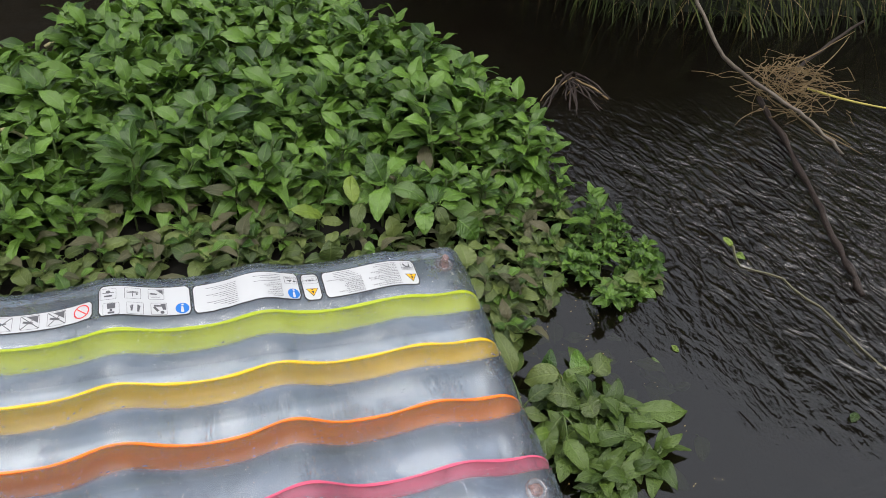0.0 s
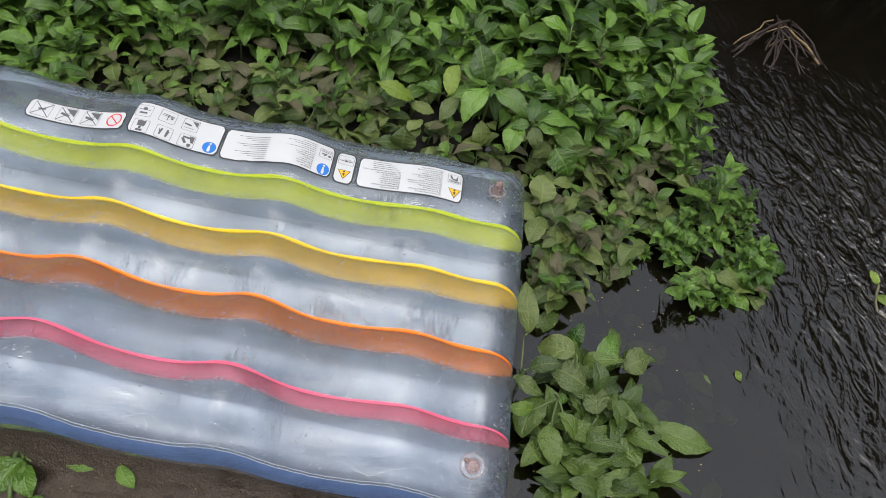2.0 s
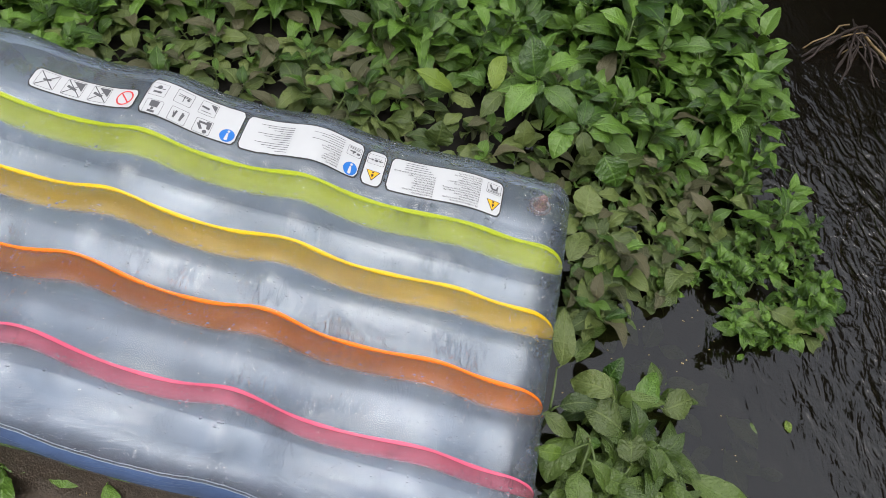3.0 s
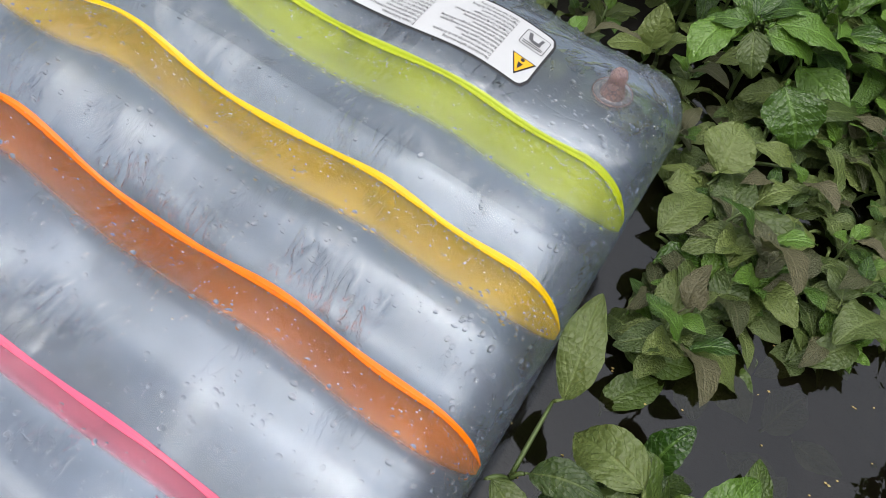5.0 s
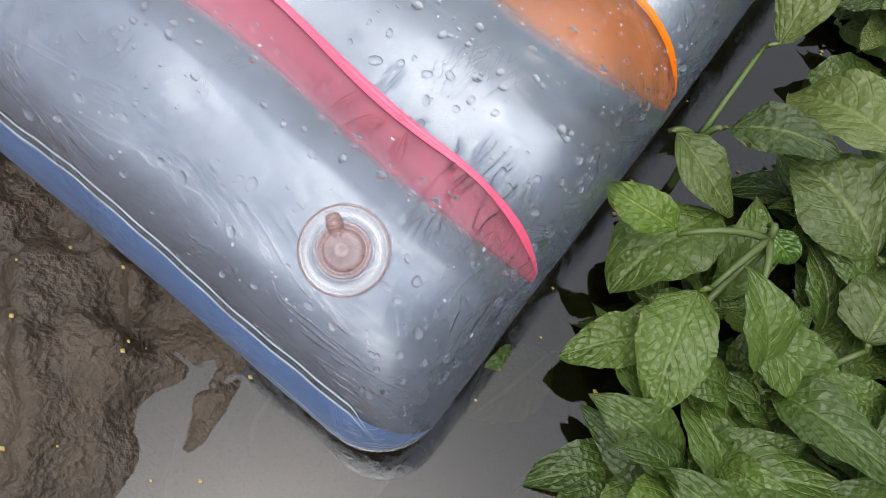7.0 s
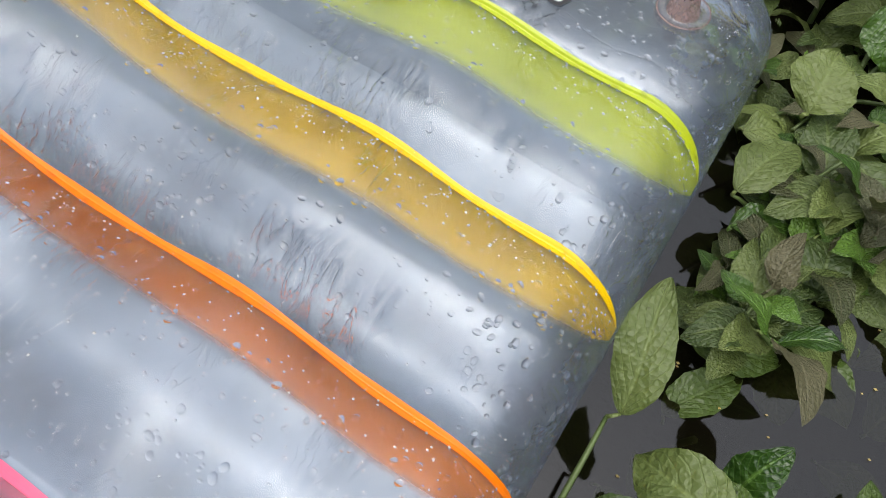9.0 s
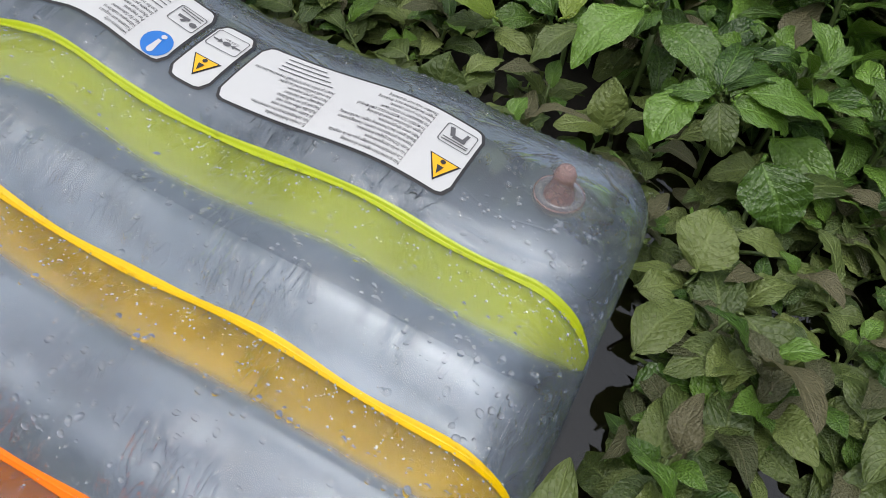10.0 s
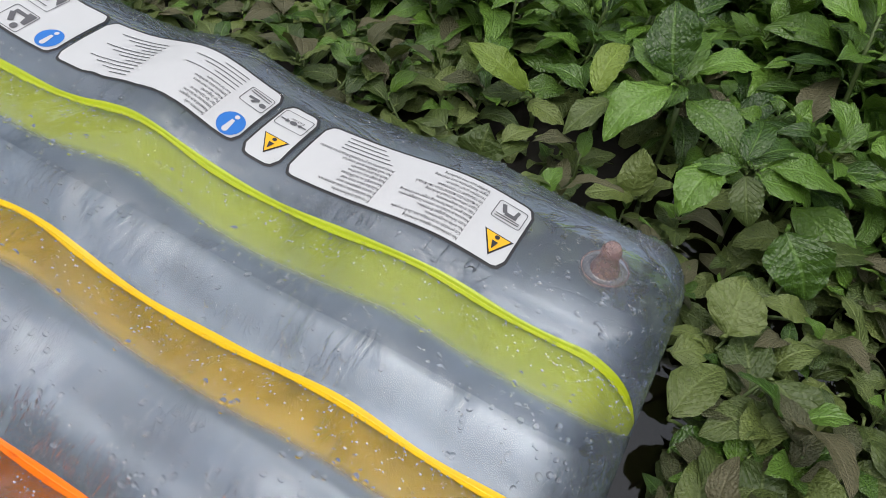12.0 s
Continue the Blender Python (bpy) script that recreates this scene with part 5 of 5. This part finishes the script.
for n in range(34):
    x, y = rnd.uniform(0.03, 0.36), rnd.uniform(-0.52, -0.10)
    a, l = rnd.uniform(0, 6.28), rnd.uniform(0.035, 0.065)
    z = rnd.uniform(-0.03, 0.03)
    leaf_between(sunk, (x, y, z), (x + l * math.cos(a), y + l * math.sin(a), z), l * 0.5, LEAF_STAINED, 0.02, None, 90 + n)
floaters = (((0.585, -0.524), 0.6, LEAF_STAINED, 0.028), ((0.38, -0.30), 2.0, LEAF_YELLOW, 0.018), ((0.31, -0.20), 1.0, LEAF_GREEN, 0.016))
for (x, y), a, m, l in floaters:
    one = tagged(new("floating_leaf"), "small loose green leaf floating on the stream", "leaf", group="floating leaves")
    leaf_between(one, (x, y, 0.051), (x + l * math.cos(a), y + l * math.sin(a), 0.052), l * 0.5, m, 0.02, None, 140)

# flattened leaves on the mud at the mattress's near side
trodden = tagged(new("trodden_plant"), "flattened green plant with crushed leaves on the mud", "plant")
mz = 0.075
for n, (b, t, w) in enumerate((((-0.60, -0.575), (-0.655, -0.635), 0.04), ((-0.60, -0.575), (-0.545, -0.565), 0.032), ((-0.59, -0.58), (-0.60, -0.625), 0.045),
                               ((-0.55, -0.565), (-0.49, -0.572), 0.03), ((-0.61, -0.57), (-0.67, -0.585), 0.04), ((-0.58, -0.59), (-0.56, -0.625), 0.03), ((-0.47, -0.575), (-0.45, -0.600), 0.018))):
    leaf_between(trodden, (*b, mz + 0.006 + 0.002 * n), (*t, mz + 0.001 * n), w, LEAF_GREEN, 0.05, None, 200 + n)
bm = bmesh.new()
tube_bm(bm, curve_pts((-0.605, -0.56, mz + 0.012), (-0.585, -0.63, mz + 0.004), 0, 6, 0.003), 0.003, 6)
part("stem", bm, STEM, trodden)
loose = tagged(new("loose_leaf"), "single torn green leaf lying on wet mud", "leaf")
leaf_between(loose, (-0.565, -0.625, mz + 0.004), (-0.535, -0.660, mz), 0.032, LEAF_GREEN, 0.05, None, 220)

# ---- branch, straw and debris in the stream ----
def stalk_thing(name, pts, radii, material, label, category, sides=8):
    bm = bmesh.new()
    tube_bm(bm, pts, radii, sides)
    return tagged(part(name, bm, material), label, category)


def knobbly(points, per, wob, seed):
    rnd = random.Random(seed)
    out = []
    for a, b in zip(points, points[1:]):
        for i in range(per):
            p = Vector(a).lerp(Vector(b), i / per)
            out.append(p + Vector([rnd.uniform(-wob, wob) for _ in range(3)]))
    return out + [Vector(points[-1])]


p = knobbly([(1.18, 0.505, 0.07), (1.119, 0.321, 0.055), (0.996, 0.058, 0.068), (0.906, -0.107, 0.072), (0.87, -0.21, 0.068), (0.856, -0.264, 0.05)], 5, 0.004, 1)
fallen = stalk_thing("fallen_branch", p, [0.0072 + 0.0015 * math.sin(i * 1.7) + 0.0012 * math.sin(i * 4.1) for i in range(len(p))], BARK, "dark wet fallen branch lying in the stream", "branch")
p = knobbly([(1.1, 1.106, 0.62), (0.92, 0.59, 0.34), (0.974, 0.482, 0.23), (1.11, 0.453, 0.14), (1.173, 0.38, 0.11), (1.21, 0.297, 0.085), (1.243, 0.211, 0.045)], 4, 0.004, 2)
stalk_thing("hanging_branch", p, [0.0058 - 0.002 * abs(i / len(p) - 0.5) + 0.0006 * math.sin(i * 2.3) for i in range(len(p))], plain("grey_bark", (0.13, 0.105, 0.08), 0.6, vary=0.4, size=70, bump=0.6, dist=0.002), "thin grey branch hanging from the bank into the water", "branch")
p = knobbly([(1.262, 0.528, 0.1), (1.451, 0.608, 0.15), (1.685, 0.694, 0.2)], 4, 0.004, 3)
stalk_thing("stick", p, [0.007 - 0.0004 * i for i in range(len(p))], BARK, "bare brown stick caught against the branch", "stick")

straw = tagged(new("straw_clump"), "tangled clump of dry straw caught on the branch", "straw")
rnd = random.Random(31)
long_ones = [((1.096, 0.494, 0.14), (1.286, 0.194, 0.055)), ((1.146, 0.48, 0.14), (1.28, 0.234, 0.06)), ((1.173, 0.444, 0.12), (1.232, 0.245, 0.06)), ((1.198, 0.518, 0.15), (1.629, 0.665, 0.18)), ((1.228, 0.433, 0.12), (1.603, 0.654, 0.17))]
for a, b in long_ones:
    bm = bmesh.new()
    tube_bm(bm, curve_pts(a, b, 0.012, 7, 0.004, rnd.random()), [0.0022, 0.0021, 0.002, 0.0019, 0.0018, 0.0016, 0.0014, 0.001], 5)
    part("straw_stalk", bm, STRAW, straw)
for n in range(110):
    c = Vector((rnd.gauss(1.262, 0.075), rnd.gauss(0.478, 0.05), rnd.uniform(0.07, 0.18)))
    ang, l = rnd.gauss(0.55, 0.45) if n % 3 else rnd.gauss(-0.75, 0.3), rnd.uniform(0.03, 0.10)
    d = Vector((math.cos(ang), math.sin(ang), rnd.uniform(-0.3, 0.3))) * l
    bm = bmesh.new()
    tube_bm(bm, curve_pts(c - d, c + d, rnd.uniform(-0.03, 0.03), 6, 0.008, n), rnd.uniform(0.0006, 0.0014), 4)
    part("straw_stalk", bm, STRAW, straw)
bm = bmesh.new()
tube_bm(bm, curve_pts((1.289, 0.452, 0.12), (1.602, 0.318, 0.08), 0.01, 6), [0.004, 0.004, 0.0035, 0.0035, 0.003, 0.003, 0.002], 6)
tagged(part("reed_stem", bm, plain("yellow_reed", (0.42, 0.36, 0.08), 0.5, vary=0.3)), "yellow-green reed stem lying over the water", "reed")
bm = bmesh.new()
tube_bm(bm, knobbly([(0.656, -0.075, 0.075), (0.656, -0.115, 0.05), (0.713, -0.181, 0.054), (0.737, -0.27, 0.051), (0.743, -0.442, 0.05), (0.72, -0.604, 0.03)], 3, 0.003, 7), 0.0026, 5)
trail = tagged(part("trailing_stem", bm, plain("pale_olive_stem", (0.11, 0.10, 0.05), 0.5, vary=0.3)), "pale stem trailing in the current", "stem")
for n, (a, b) in enumerate((((0.656, -0.075, 0.07), (0.647, -0.052, 0.082)), ((0.657, -0.088, 0.06), (0.67, -0.108, 0.062)))):
    leaf_between(trail, a, b, 0.016, LEAF_YELLOW, 0.1, None, 240 + n)

weed = tagged(new("weed_clump"), "dark clump of twigs and weed snagged in the current", "debris")
for n in range(26):
    a = Vector((0.665 + rnd.gauss(0, 0.02), 0.735 + rnd.gauss(0, 0.02), rnd.uniform(0.055, 0.085)))
    b = Vector((0.66 + rnd.uniform(-0.14, 0.09), 0.64 + rnd.uniform(-0.09, 0.06), 0.048))
    bm = bmesh.new()
    tube_bm(bm, curve_pts(a, b, -0.01, 5, 0.006, n), rnd.uniform(0.0015, 0.0035), 5)
    part("twig", bm, BARK if n % 8 else STRAW, weed)

# pale stalks among the plants
for a, b in (((-0.764, 1.042, 0.14), (-0.622, 1.087, 0.17)), ((-0.554, 1.115, 0.17), (-0.538, 0.901, 0.13)), ((-0.897, 0.493, 0.2), (-0.838, 0.376, 0.14)), ((-0.795, 0.504, 0.2), (-0.74, 0.459, 0.2))):
    bm = bmesh.new()
    tube_bm(bm, curve_pts(a, b, -0.01, 6, 0.003), [0.005, 0.0055, 0.005, 0.005, 0.0045, 0.004, 0.003], 7)
    tagged(part("broken_stalk", bm, PALE_STEM), "pale broken plant stalk among the leaves", "stalk", group="pale stalks")

# ---- grass that overhangs the far bank ----
def grass(name, count, material, label, seed, low, high, width):
    rnd = random.Random(seed)
    verts, faces = [], []
    edge = [Vector((0.47, 2.23)), Vector((1.04, 1.28)), Vector((1.48, 1.05)), Vector((3.08, 0.83))]
    lengths = [(b - a).length for a, b in zip(edge, edge[1:])]
    for n in range(count):
        s = rnd.uniform(0, sum(lengths))
        i = 0
        while s > lengths[i] and i < 2:
            s -= lengths[i]
            i += 1
        d = (edge[i + 1] - edge[i]).normalized()
        out = Vector((d.y, -d.x))
        back = rnd.uniform(0.08, 0.32)
        root = edge[i] + d * s - out * back
        z = -0.16 + 0.80 * float(smooth(-0.03, 0.30, back)) + 1.7 * float(smooth(0.25, 1.6, back))
        l = rnd.uniform(low, high)
        go = (out + d * rnd.uniform(-0.8, 0.8)).normalized()
        rise, w = rnd.uniform(0.15, 0.8) * l, width * rnd.uniform(0.6, 1.3)
        side = Vector((-go.y, go.x))
        k = len(verts)
        for q in range(7):
            t = q / 6
            p = root + go * l * 0.75 * t
            h = z + rise * t - (0.55 * l + rise) * t * t
            ww = w * (1 - t) ** 0.6 + 0.0003
            verts += [(p.x - side.x * ww, p.y - side.y * ww, h), (p.x + side.x * ww, p.y + side.y * ww, h + 0.002)]
        faces += [(k + 2 * q, k + 2 * q + 1, k + 2 * q + 3, k + 2 * q + 2) for q in range(6)]
    me = bpy.data.meshes.new(name)
    me.from_pydata(verts, [], faces)
    me.materials.append(material)
    me.shade_smooth()
    return tagged(new(name, me), label, "grass", kind="stuff")


grass("grass", 2000, GRASS, "long green grass overhanging the far bank", 41, 0.18, 0.45, 0.0028)
grass("dry_grass", 130, STRAW, "dry straw-coloured grass blades on the far bank", 42, 0.15, 0.42, 0.0016)

# ---- pale seeds on mud, leaves and water ----
rnd = random.Random(51)
verts, faces = [], []
for n in range(150):
    if n < 70:
        x, y = rnd.uniform(-0.62, -0.02), rnd.uniform(-0.72, -0.585)
        z = max(float(ground_z(np.array(x), np.array(y))), WATER_Z) + 0.0008
    else:
        x, y, z = rnd.uniform(0.0, 0.30), rnd.uniform(-0.56, -0.12), WATER_Z + 0.0008
    k, r = len(verts), rnd.uniform(0.0008, 0.0016)
    verts += [(x - r, y, z), (x, y - r * 0.7, z), (x + r, y, z), (x, y + r * 0.7, z), (x, y, z + r * 0.7), (x, y, z - r * 0.7)]
    faces += [(k, k + 1, k + 4), (k + 1, k + 2, k + 4), (k + 2, k + 3, k + 4), (k + 3, k, k + 4), (k + 1, k, k + 5), (k + 2, k + 1, k + 5), (k + 3, k + 2, k + 5), (k, k + 3, k + 5)]
me = bpy.data.meshes.new("seeds")
me.from_pydata(verts, [], faces)
me.materials.append(plain("pale_seed", (0.6, 0.45, 0.16), 0.5))
tagged(new("seeds", me), "tiny pale yellow seeds strewn on mud and water", "seeds", kind="stuff")
